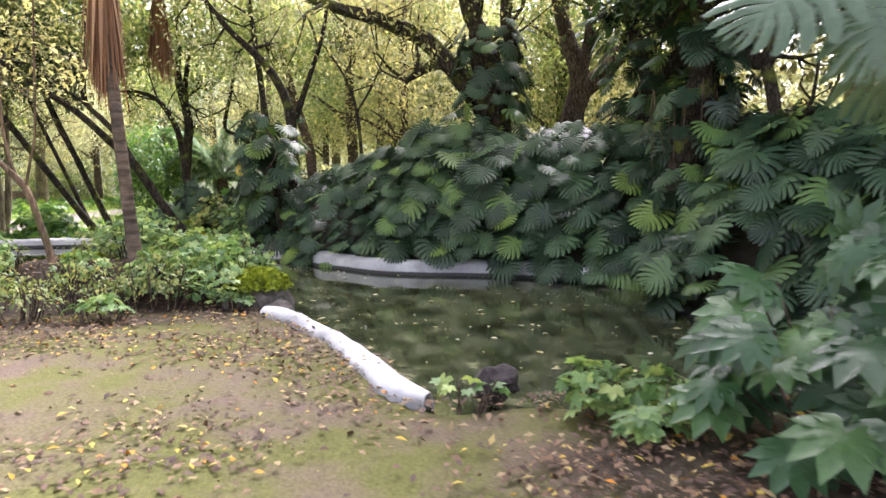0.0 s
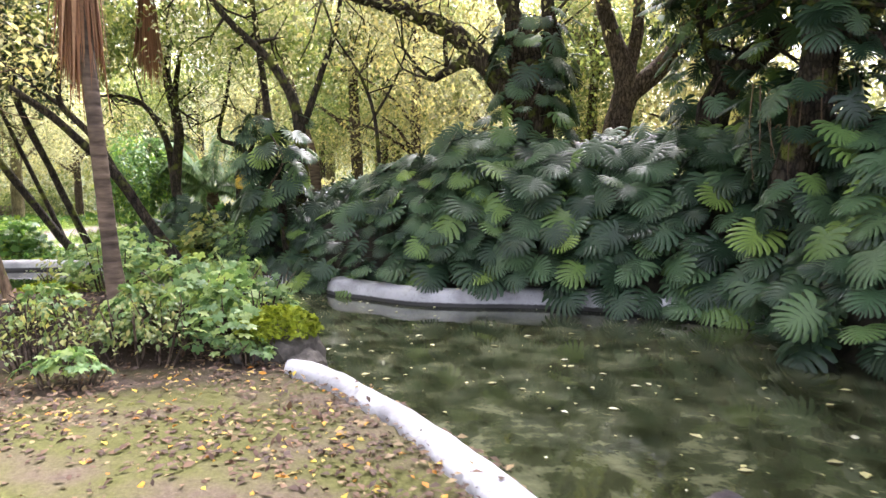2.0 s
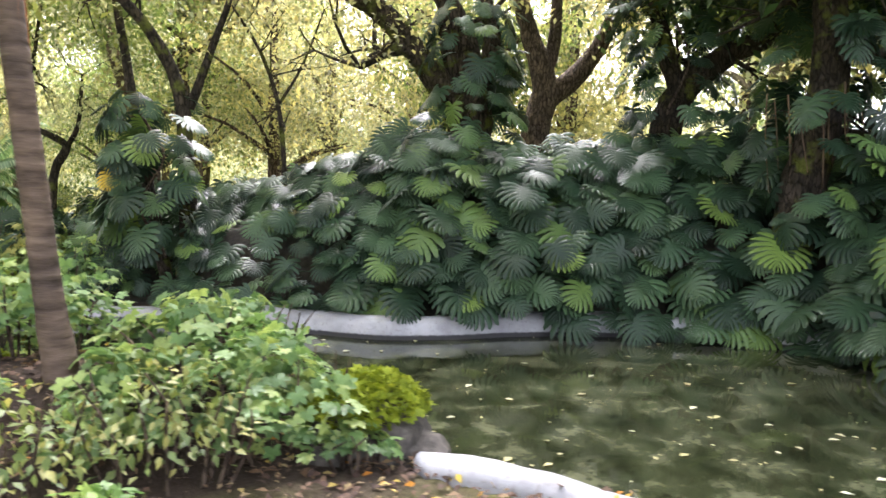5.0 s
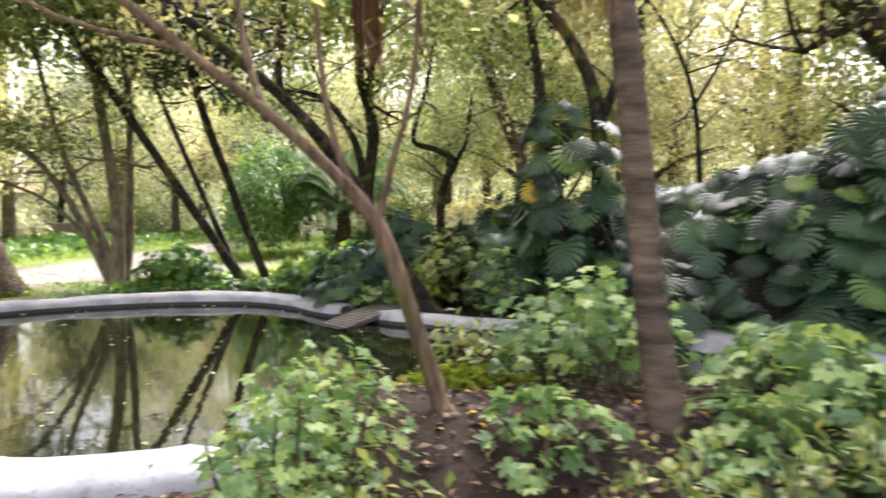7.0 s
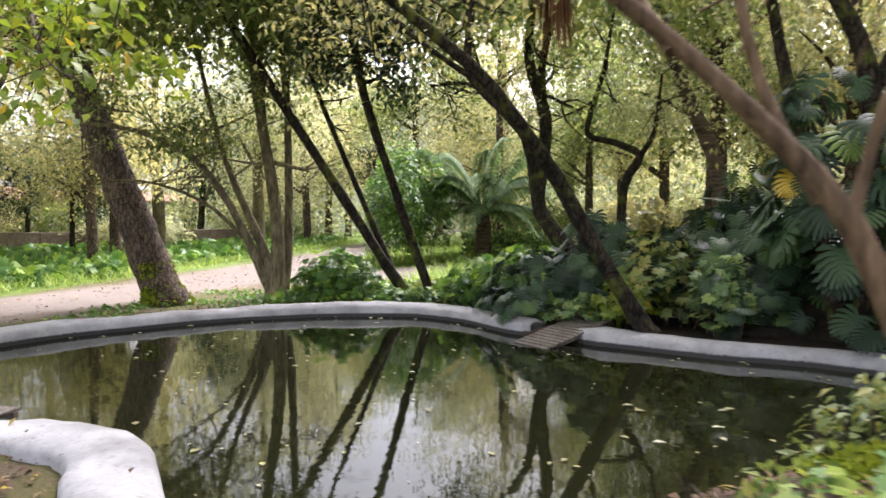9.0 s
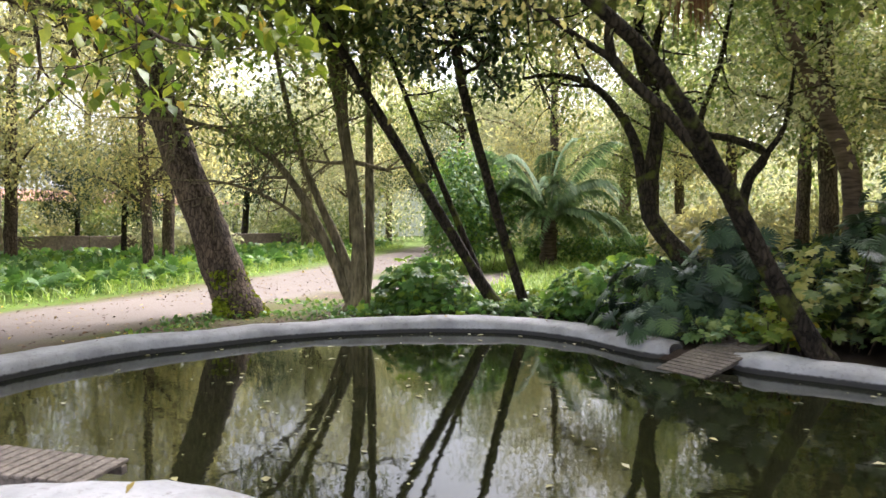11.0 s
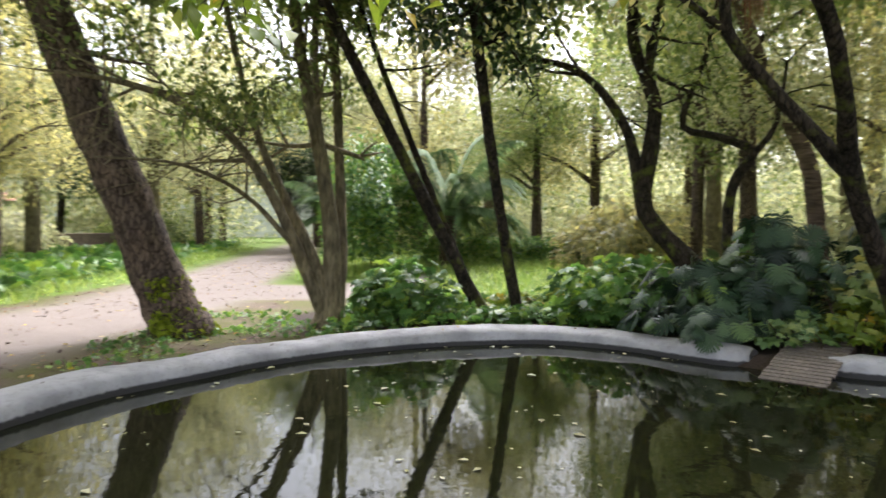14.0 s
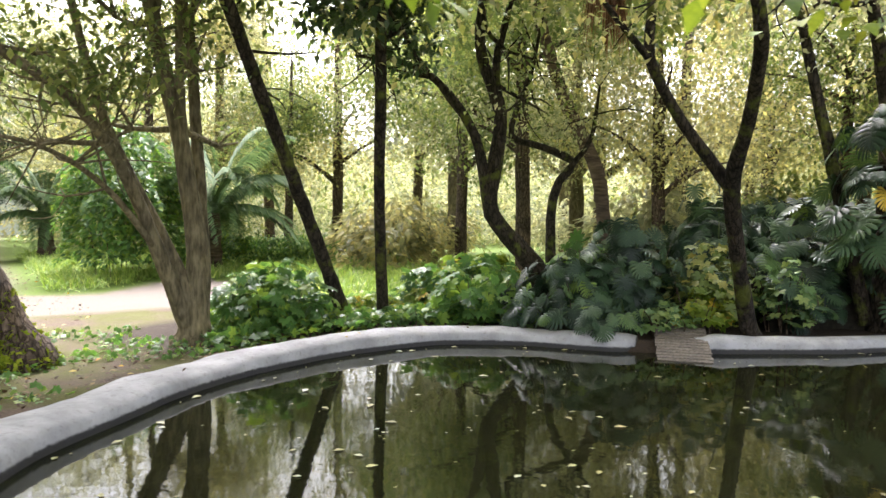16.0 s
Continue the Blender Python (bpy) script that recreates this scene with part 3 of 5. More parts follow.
def tree(name, label, limbs, bark, leaf_mat, leaf=0.1, cluster=0.45, per_cluster=40, reach=1.4, per_limb=7, lift=0.25, start=0.45, bare=0.0, zmin=1.2, sides=10, group=""):
    x, y, z, _ = limbs[0][0]
    top = thing(name, x, y, max(z, 0), label, "tree", group)
    for i, limb in enumerate(limbs):
        pts = [tuple(q) for q in limb]
        if i == 0:
            px, py, pz, pr = pts[0]
            pts = [(px, py, pz - 0.25, pr * 1.5), (px, py, pz + 0.02, pr * 1.32), (*(np.array(pts[0][:3]) * 0.8 + np.array(pts[1][:3]) * 0.2), pr)] + pts[1:]
        under(mesh_part("trunk" if i == 0 else "limb", smooth(np_mesh("limb", *tube(pts, sides, 0.18, 0.05))), bark), top)
    if per_limb:
        twigs, ends = crown_points(limbs, reach, per_limb, lift, start)
        under(mesh_part("twigwork", smooth(np_mesh("twigwork", *join(twigs))), bark, kind="stuff"), top)
        ends = ends[ends[:, 2] > zmin]
        keep = ends[rng.random(len(ends)) >= bare]
        if len(keep):
            pl = np.repeat(keep, per_cluster, axis=0) + rng.standard_normal((len(keep) * per_cluster, 3)) * cluster * (0.5, 0.5, 0.34)
            under(mesh_part("crown", np_mesh("crown", *leaf_cloud(LEAF, pl, leaf, 0.4)), leaf_mat, kind="stuff"), top)
    return top


tree("leaning_tree", "thick leaning tree trunk with mossy foot by the pond", [
    [(-13.4, 16.75, 0, 0.36), (-13.75, 16.7, 1.0, 0.31), (-14.1, 16.6, 2.0, 0.28), (-14.8, 16.45, 4.0, 0.25), (-15.5, 16.3, 6.2, 0.2), (-15.9, 16.2, 9, 0.12)],
    [(-14.9, 16.45, 4.3, 0.13), (-16.2, 15.6, 5.0, 0.1), (-17.6, 14.6, 4.6, 0.05)],
    [(-15.2, 16.4, 5.2, 0.12), (-14.2, 17.5, 6.4, 0.08), (-12.8, 18.6, 7.2, 0.04)],
], bark_brown, canopy_yellow, 0.11, 0.5, 34, 1.7, 14, 0.15, 0.4, zmin=3.6, sides=14)
tree("multistem_tree", "pale grey tree of several stems rising from one foot", [
    [(-11.6, 17.32, 0, 0.2), (-11.56, 17.34, 0.5, 0.15), (-11.54, 17.35, 1.07, 0.12), (-11.66, 17.41, 2.11, 0.105), (-11.9, 17.5, 3.32, 0.09), (-12.06, 17.57, 4.32, 0.08), (-12.4, 17.7, 7, 0.03)],
    [(-11.65, 17.29, 0.2, 0.12), (-11.97, 17.12, 1.05, 0.08), (-12.29, 16.91, 1.85, 0.065), (-12.72, 16.61, 2.53, 0.055), (-13.28, 16.22, 2.9, 0.045), (-13.82, 15.72, 3.02, 0.03), (-14.3, 15.2, 3.0, 0.01)],
    [(-11.61, 17.29, 0.34, 0.13), (-11.85, 17.31, 1.07, 0.085), (-12.19, 17.3, 1.8, 0.065), (-12.55, 17.3, 2.69, 0.05), (-12.88, 17.21, 4.15, 0.04), (-13.2, 17.1, 6.3, 0.02)],
    [(-11.52, 17.41, 0.1, 0.13), (-11.44, 17.58, 1.06, 0.085), (-11.49, 17.75, 2.52, 0.07), (-11.54, 17.85, 3.68, 0.065), (-11.63, 17.89, 4.3, 0.055), (-11.8, 18.0, 6.8, 0.02)],
    [(-11.63, 17.42, 1.9, 0.06), (-11.72, 17.3, 3.0, 0.05), (-11.72, 17.2, 4.4, 0.04), (-11.6, 17.1, 6.2, 0.015)],
    [(-12.0, 17.1, 1.1, 0.04), (-12.5, 16.6, 1.75, 0.03), (-13.05, 15.9, 2.08, 0.02), (-13.7, 15.2, 2.1, 0.01)],
], bark_pale, canopy_green, 0.1, 0.42, 38, 1.3, 14, 0.12, 0.42, zmin=2.6)
tree("slanting_stem", "dark slender slanting tree stem behind the rim", [
    [(-9.38, 18.2, 0, 0.1), (-10.4, 17.36, 2, 0.085), (-11.42, 16.5, 4, 0.075), (-12.5, 15.6, 6.2, 0.05), (-13.2, 15.0, 8, 0.02)],
    [(-9.45, 18.05, 0.15, 0.06), (-10.06, 17.99, 1.59, 0.055), (-10.86, 17.82, 3.61, 0.045), (-11.5, 17.7, 5.4, 0.02)],
], bark_dark, canopy_green, 0.12, 0.5, 40, 1.2, 8, 0.2, 0.6, zmin=3.6)
tree("slender_stem", "dark slender upright tree stem behind the rim", [
    [(-8.87, 18.06, 0, 0.09), (-9.1, 17.6, 1.0, 0.08), (-9.31, 17.15, 2, 0.075), (-9.6, 16.4, 3.6, 0.07), (-9.75, 16.2, 5.2, 0.06), (-9.9, 16.1, 7, 0.03)],
], bark_dark, canopy_dark, 0.13, 0.42, 70, 0.9, 16, 0.1, 0.5, zmin=3.4)
tree("forked_dark_tree", "dark leaning tree forking above green shrubs", [
    [(-6.1, 17.7, 0, 0.2), (-6.35, 17.83, 0.76, 0.17), (-6.93, 18.19, 1.58, 0.13), (-6.9, 18.18, 2.3, 0.12), (-6.83, 18.14, 3.21, 0.11), (-7.12, 18.29, 4.28, 0.09), (-7.04, 18.25, 5.6, 0.06), (-7.3, 18, 7.5, 0.03)],
    [(-6.98, 18.22, 1.67, 0.1), (-7.19, 18.32, 2.84, 0.08), (-7.79, 18.56, 3.72, 0.06), (-8.49, 18.73, 3.99, 0.045), (-9.03, 18.8, 3.98, 0.025)],
    [(-6.85, 18.15, 3.3, 0.08), (-6.89, 18.17, 4.01, 0.07), (-6.69, 18.06, 4.99, 0.05), (-6.3, 17.9, 7, 0.02)],
], bark_dark, canopy_green, 0.1, 0.55, 40, 1.6, 9, 0.2, 0.55, zmin=3.0)
tree("crooked_tree", "small dark crooked tree bent above the leaves", [
    [(-5.5, 18.5, 0, 0.1), (-5.52, 18.51, 1.6, 0.085), (-5.41, 18.43, 2.19, 0.08), (-5.22, 18.28, 2.5, 0.075), (-5.65, 18.61, 2.78, 0.06), (-6.1, 18.9, 2.98, 0.055), (-5.98, 18.83, 3.57, 0.05), (-5.82, 18.73, 4.06, 0.04), (-5.6, 18.6, 5.4, 0.02)],
    [(-5.25, 18.3, 2.45, 0.05), (-5.0, 18.1, 2.9, 0.04), (-4.9, 18.0, 3.8, 0.02)],
], bark_dark, canopy_pale, 0.1, 0.5, 35, 1.2, 6, 0.2, 0.6, zmin=3.0)
tree("bank_tree", "slender forked brown tree leaning over the pond bank", [
    [(-5.4, 14.55, 0, 0.12), (-5.7, 14.42, 0.5, 0.1), (-6.05, 14.25, 1.1, 0.09), (-6.45, 14.03, 1.85, 0.09), (-6.84, 13.53, 2.45, 0.07), (-7.19, 13.16, 2.9, 0.065), (-7.6, 12.86, 3.25, 0.06), (-8.8, 12.3, 4.3, 0.045), (-9.8, 11.9, 5.6, 0.02)],
    [(-6.45, 14.03, 1.82, 0.08), (-6.79, 14.24, 2.35, 0.065), (-7.09, 14.29, 2.7, 0.06), (-7.5, 14.22, 3.15, 0.055), (-7.5, 14.2, 3.6, 0.05), (-7.45, 14.3, 4.6, 0.035), (-7.5, 14.4, 6, 0.015)],
    [(-7.45, 14.22, 3.1, 0.04), (-8.0, 14.2, 3.5, 0.03), (-8.7, 14.2, 4.1, 0.02), (-9.3, 14.2, 4.9, 0.01)],
], bark_dark, canopy_yellow, 0.09, 0.55, 34, 1.5, 10, 0.15, 0.6, zmin=2.9)
tree("near_forked_tree", "tan-barked leaning tree forking low beside the pond", [
    [(-5.0, 8.5, 0.4, 0.05), (-5.08, 8.53, 0.65, 0.046), (-5.2, 8.55, 1.0, 0.044), (-5.36, 8.58, 1.41, 0.044), (-5.75, 8.5, 1.83, 0.03), (-6.3, 8.35, 2.28, 0.026), (-7.3, 8.05, 3.06, 0.022), (-8.6, 7.7, 3.9, 0.016), (-9.6, 7.5, 4.5, 0.01)],
    [(-5.36, 8.58, 1.36, 0.022), (-5.27, 8.58, 1.75, 0.017), (-5.17, 8.55, 2.1, 0.015), (-5.1, 8.5, 2.9, 0.014), (-5.0, 8.4, 3.8, 0.008)],
    [(-5.44, 8.58, 1.46, 0.024), (-5.6, 8.66, 1.85, 0.02), (-5.68, 8.7, 2.3, 0.017), (-5.8, 8.9, 3.4, 0.014), (-5.9, 9.1, 4.4, 0.008)],
    [(-5.9, 8.46, 1.93, 0.024), (-6.1, 8.7, 2.4, 0.02), (-6.3, 9.0, 3.3, 0.014), (-6.5, 9.3, 4.2, 0.008)],
    [(-6.3, 8.35, 2.26, 0.015), (-6.9, 8.35, 2.42, 0.012), (-7.6, 8.4, 2.8, 0.009), (-8.3, 8.5, 3.0, 0.006)],
], bark_tan, canopy_yellow, 0.09, 0.35, 16, 0.8, 4, 0.3, 0.65, zmin=2.6)
tree("ivy_clad_tree", "dark forked tree clad in climbing monstera leaves", [
    [(-3.2, 14.2, 0, 0.17), (-3.13, 14.23, 1.02, 0.14), (-3.16, 14.22, 2.02, 0.12), (-3.23, 14.21, 3.0, 0.1), (-3.63, 14.13, 3.85, 0.08), (-4.39, 13.89, 4.63, 0.06), (-5.4, 13.6, 6, 0.03)],
    [(-3.1, 14.23, 2.81, 0.07), (-2.79, 14.27, 3.69, 0.055), (-2.48, 14.3, 4.67, 0.04), (-2.3, 14.4, 6.2, 0.02)],
    [(-3.4, 14.3, 0.1, 0.1), (-3.75, 14.6, 2.2, 0.08), (-4.05, 14.9, 4.2, 0.06), (-4.4, 15.2, 6.5, 0.03)],
], bark_dark, canopy_pale, 0.09, 0.55, 40, 1.4, 8, 0.15, 0.65, zmin=3.0)
tree("spreading_tree", "great dark spreading tree with mossy limbs and creepers", [
    [(0.95, 13.3, 0, 0.42), (1.0, 13.5, 1.2, 0.36), (1.07, 13.78, 2.4, 0.34), (1.07, 13.8, 3.2, 0.32), (0.9, 13.85, 4.2, 0.2), (0.46, 13.9, 5.2, 0.16), (0.2, 14, 7.5, 0.1)],
    [(0.9, 13.81, 2.9, 0.24), (0.25, 13.85, 3.72, 0.19), (-0.37, 13.83, 4.33, 0.17), (-1.28, 13.68, 4.7, 0.14), (-2.3, 13.44, 4.95, 0.1), (-3.8, 13.0, 5.6, 0.05)],
    [(0.4, 13.85, 3.65, 0.13), (0.1, 13.84, 3.84, 0.12), (-0.27, 13.83, 3.8, 0.1), (-0.74, 13.78, 3.51, 0.06)],
    [(1.18, 13.77, 3.0, 0.17), (1.4, 13.73, 4.1, 0.14), (1.27, 13.75, 4.9, 0.12), (1.5, 14, 7.4, 0.07)],
    [(0.8, 13.8, 3.4, 0.12), (0.62, 13.82, 4.3, 0.1), (0.8, 13.8, 5.4, 0.08), (0.9, 13.7, 7.2, 0.04)],
], bark_mossy, canopy_yellow, 0.11, 0.6, 40, 1.9, 7, 0.2, 0.6, zmin=3.6, sides=14)
tree("limbed_tree", "grey-brown tree with heavy curving limbs", [
    [(2.7, 15.0, 0, 0.33), (2.83, 14.92, 2.7, 0.26), (3.02, 14.86, 3.6, 0.24), (2.75, 14.95, 4.58, 0.17), (2.48, 15.01, 5.6, 0.13), (2.2, 15.2, 8, 0.06)],
    [(3.03, 14.86, 3.4, 0.2), (3.63, 14.64, 3.96, 0.18), (4.0, 14.47, 4.56, 0.15), (4.26, 14.34, 5.4, 0.12), (4.6, 14.2, 7.5, 0.06)],
    [(3.0, 14.9, 3.7, 0.13), (3.2, 14.85, 4.6, 0.12), (3.3, 14.9, 6.5, 0.07)],
], bark_brown, canopy_yellow, 0.11, 0.6, 40, 1.9, 8, 0.2, 0.6, zmin=3.8, sides=12)
tree("creeper_tree", "dark tree trunk hidden by creepers and hanging leaves", [
    [(3.3, 12.3, 0, 0.3), (3.54, 12.18, 2.5, 0.24), (3.75, 12.08, 3.18, 0.22), (4.29, 11.76, 3.72, 0.18), (4.87, 11.29, 4.1, 0.14), (5.6, 10.8, 5.4, 0.08)],
    [(3.75, 12.08, 3.1, 0.15), (3.4, 12.2, 4.2, 0.12), (3.2, 12.3, 6.0, 0.07)],
], bark_dark, canopy_green, 0.12, 0.5, 34, 1.4, 8, 0.1, 0.6, zmin=3.6, sides=12)
tree("rooted_tree", "dark trunk with hanging brown aerial roots", [
    [(3.45, 9.85, 0, 0.3), (3.5, 9.75, 1.4, 0.26), (3.63, 9.62, 2.38, 0.23), (3.71, 9.57, 3.15, 0.2), (3.64, 9.61, 4.2, 0.16), (3.5, 9.7, 6.5, 0.08)],
    [(3.7, 9.57, 3.35, 0.12), (4.13, 9.2, 3.15, 0.11), (4.29, 9.04, 3.0, 0.11), (4.38, 8.94, 3.4, 0.09), (4.6, 8.7, 4.4, 0.05)],
    [(4.29, 9.04, 3.0, 0.09), (4.37, 8.95, 2.57, 0.085), (4.42, 8.89, 1.9, 0.08)],
], bark_dark, canopy_green, 0.12, 0.5, 30, 1.4, 8, 0.1, 0.6, zmin=3.7, sides=12)
tree("sapling", "thin bare sapling forked above the monstera bank", [
    [(-1.7, 14.5, 0, 0.05), (-1.75, 14.48, 2.01, 0.04), (-1.84, 14.47, 2.99, 0.035), (-2.1, 14.43, 3.73, 0.025), (-2.51, 14.35, 4.35, 0.015)],
    [(-1.84, 14.47, 2.95, 0.025), (-1.45, 14.5, 3.63, 0.02), (-1.12, 14.51, 4.49, 0.012)],
], bark_dark, canopy_yellow, 0.09, 0.4, 20, 0.9, 6, 0.2, 0.5, bare=0.4, zmin=2.9)

# aerial roots hanging beside the rooted trunk
roots = []
for _ in range(16):
    rx_, ry_ = 3.55 + rng.normal(0, 0.26), 9.55 + rng.normal(0, 0.2)
    roots.append(tube([(rx_ + rng.normal(0, 0.05), ry_, 2.75 + rng.normal(0, 0.2), 0.009), (rx_, ry_ - 0.05, 2.3, 0.008), (rx_ + rng.normal(0, 0.06), ry_ - 0.08, 1.85 + rng.normal(0, 0.15), 0.004)], 5, 0.2, 0.1))
under(mesh_part("aerial_roots", smooth(np_mesh("aerial_roots", *join(roots))), bark_tan, label="brown hanging roots", kind="stuff"), bpy.data.objects["rooted_tree"])

# moss on the foot of the leaning trunk
ma, mh = rng.uniform(-1.9, 0.6, 900), rng.random(900) ** 1.6 * 0.75
mr = 0.46 - 0.16 * np.minimum(mh / 0.4, 1)
mpl = np.stack([-13.4 - 0.33 * mh + mr * np.cos(ma), 16.75 - 0.05 * mh + mr * np.sin(ma), mh], -1)
under(mesh_part("moss", np_mesh("moss", *leaf_cloud(SHRUB, mpl, 0.07, 0.4, 0.1, 0.4)), moss_tuft, label="green moss on the bark", kind="stuff"), bpy.data.objects["leaning_tree"])


# ---- palms ----
def frond(length, droop, leaflets, lift, leaf_len, hang=0.3):
    """One feather frond along +y, as triangles."""
    u = np.linspace(0, 1, 9)
    mid = np.stack([np.zeros(9), length * u * (1 - 0.25 * droop * u), length * (lift * u - droop * u * u)], -1)
    sets = [tube(np.column_stack([mid, 0.018 * (1 - u) + 0.004]), 4, 0.5, 0.0, curve=False)]
    k = np.linspace(0.12, 0.99, leaflets)
    p = np.stack([np.interp(k, u, mid[:, i]) for i in range(3)], -1)
    for side in (-1, 1):
        d = np.stack([side * np.ones(leaflets), 0.75 + 0.4 * k, -hang + 0.1 * rng.standard_normal(leaflets)], -1)
        r = turns(d, np.array([[0, 0, 1.0]]) + 0 * d)
        sets.append(scatter(blade(0.06, 0.22), p, r, leaf_len * (0.5 + 0.8 * np.sin(np.pi * (0.12 + 0.8 * k)))))
    return join(sets)


def feather_palm(x, y, height, fronds, length, label):
    top = thing("palm", x, y, 0, label, "palm tree")
    mesh_part("trunk", smooth(np_mesh("trunk", *tube([(0, 0, -0.2, 0.3), (0, 0, height * 0.5, 0.27), (0, 0, height, 0.22)], 12, 0.15, 0.1))), bark_palm, top)
    kinds = [np_mesh("frond", *frond(length, dr, 60, li, 0.55)) for dr, li in ((0.95, 1.6), (1.0, 1.15), (0.8, 0.5))]
    for me in kinds:
        me.materials.append(palm_leaf)
    for i in range(fronds):
        ob = new("frond", kinds[i % 3])
        ob.parent = top
        ob.matrix_basis = pose(0, 0, height - 0.05, rng.uniform(-8, 8), 0, i * 137.5)
    return top


feather_palm(-9.6, 29.2, 1.7, 30, 3.2, "feathery green date palm beyond the gravel path")
feather_palm(-14.2, 38, 1.7, 22, 2.8, "squat feathery palm beside the far path")

slim = thing("slim_palm", -3.87, 8.4, 0.38, "slim ringed palm trunk with dead fronds hanging", "palm tree")
under(mesh_part("trunk", smooth(np_mesh("trunk", *tube([(-3.87, 8.39, 0.1, 0.12), (-3.89, 8.40, 0.4, 0.1), (-3.97, 8.45, 1.0, 0.08), (-4.07, 8.49, 2.0, 0.075), (-4.19, 8.55, 3.2, 0.072), (-4.34, 8.60, 5, 0.07)], 14, 0.07, 0.03))), bark_palm), slim)


def dead_skirt(x, y, z_low, z_high, count, wide, short=0.55):
    sets = []
    for _ in range(count):
        a = rng.uniform(0, 2 * np.pi)
        zt = rng.uniform(z_high - 0.5, z_high)
        ln = (zt - z_low) * rng.uniform(short, 1.0)
        r0, r1 = 0.1, wide * rng.uniform(0.4, 1.0)
        o = np.array([x + r0 * math.cos(a), y + r0 * math.sin(a), zt])
        d = np.array([(r1 - r0) * math.cos(a), (r1 - r0) * math.sin(a), -ln])
        n = 9
        dirs = d[None] + rng.standard_normal((n, 3)) * (0.07, 0.07, 0.12)
        sets.append(scatter(blade(0.013, -0.04), np.repeat(o[None], n, 0), turns(dirs, np.array([[math.cos(a), math.sin(a), 0.3]]) + 0 * dirs), np.linalg.norm(dirs, axis=1)))
    return np_mesh("frond_skirt", *join(sets))


under(mesh_part("frond_skirt", dead_skirt(-4.24, 8.57, 2.4, 4.8, 34, 0.09, 0.7), dead_frond, label="dry brown hanging palm fronds", kind="stuff"), slim)
tall = thing("tall_palm", -3.7, 19.1, 0, "leaning pale palm trunk rising from the bank", "palm tree")
under(mesh_part("trunk", smooth(np_mesh("trunk", *tube([(-3.6, 19.1, -0.2, 0.16), (-3.72, 19.19, 1.4, 0.14), (-3.84, 19.3, 2.52, 0.14), (-4.32, 19.69, 3.87, 0.13), (-4.69, 19.97, 5.3, 0.12), (-5.2, 20.3, 7.5, 0.11)], 10, 0.15, 0.04))), bark_palm), tall)
hung = thing("hanging_dead_fronds", -6.6, 15.95, 6.0, "bundle of grey dry palm fronds hanging from above", "dead fronds")
under(mesh_part("frond_skirt", dead_skirt(-6.6, 15.95, 3.7, 6.0, 36, 0.2, 0.7), dead_frond, kind="stuff"), hung)
under(mesh_part("stem", smooth(np_mesh("stem", *tube([(-6.6, 15.95, 5.4, 0.06), (-6.5, 16.4, 8, 0.08), (-6.3, 17.2, 10, 0.1)], 8, 0.2, 0.04))), bark_palm), hung)

# branch of broad leaves reaching out over the water
reach = thing("overhanging_branch", -12.0, 12.9, 4.0, "branch of broad yellow-green leaves over the pond", "branch")
bl = [(-15.0, 16.4, 5.6, 0.05), (-13.2, 13.9, 4.5, 0.032), (-11.5, 12.0, 3.35, 0.02), (-10.5, 11.1, 2.75, 0.012), (-9.8, 10.6, 2.48, 0.006)]
under(mesh_part("bough", smooth(np_mesh("bough", *tube(bl, 6, 0.2, 0.08))), bark_brown), reach)
tw, en = crown_points([bl], 0.75, 34, 0.0, 0.3)
under(mesh_part("twigwork", smooth(np_mesh("twigwork", *join(tw))), bark_brown, kind="stuff"), reach)
en = en[en[:, 2] > 2.25]
bp = np.repeat(en, 10, axis=0) + rng.standard_normal((len(en) * 10, 3)) * (0.14, 0.14, 0.07)
under(mesh_part("foliage", np_mesh("foliage", *leaf_cloud(simple_leaf(0.3, 0.2), bp, 0.125, 0.35, -0.2, 0.8)), bright_leaf, kind="stuff"), reach)

# drooping needle-leaved branch
cedar = thing("drooping_cedar_branch", -17.0, 17.6, 5.3, "drooping bare branch with fine grey-green needles", "branch")
cl = [[(-16.4, 18.0, 7.2, 0.08), (-16.85, 17.75, 6.07, 0.07), (-16.92, 17.7, 5.27, 0.06), (-17.13, 17.52, 4.83, 0.055), (-17.37, 17.31, 4.01, 0.04), (-17.75, 16.96, 3.38, 0.02)],
      [(-17.13, 17.52, 4.83, 0.045), (-17.68, 17.02, 4.9, 0.035), (-18.19, 16.51, 5.0, 0.02), (-18.7, 16.0, 4.9, 0.01)]]
for q_ in cl:
    under(mesh_part("bough", smooth(np_mesh("bough", *tube(q_, 7, 0.15, 0.1))), bark_brown), cedar)
tw, en = crown_points(cl, 0.55, 22, -0.2, 0.2)
under(mesh_part("twigwork", smooth(np_mesh("twigwork", *join(tw))), bark_brown, kind="stuff"), cedar)
cp = np.repeat(en, 26, axis=0) + rng.standard_normal((len(en) * 26, 3)) * (0.14, 0.14, 0.1)
under(mesh_part("needles", np_mesh("needles", *leaf_cloud(blade(0.05, 0.2), cp, 0.1, 0.4, -0.6)), canopy_pale, kind="stuff"), cedar)

# large leaves hanging close to the way
arch = thing("arching_monstera", 2.1, 2.1, 0, "arching monstera stem with large drooping slit leaves", "monstera plant")
under(mesh_part("stem", smooth(np_mesh("stem", *tube([(2.3, 2.2, -0.1, 0.05), (2.1, 2.1, 1.2, 0.04), (1.5, 1.95, 2.1, 0.03), (1.0, 1.85, 2.25, 0.02)], 8, 0.15, 0.06))), bark_dark), arch)
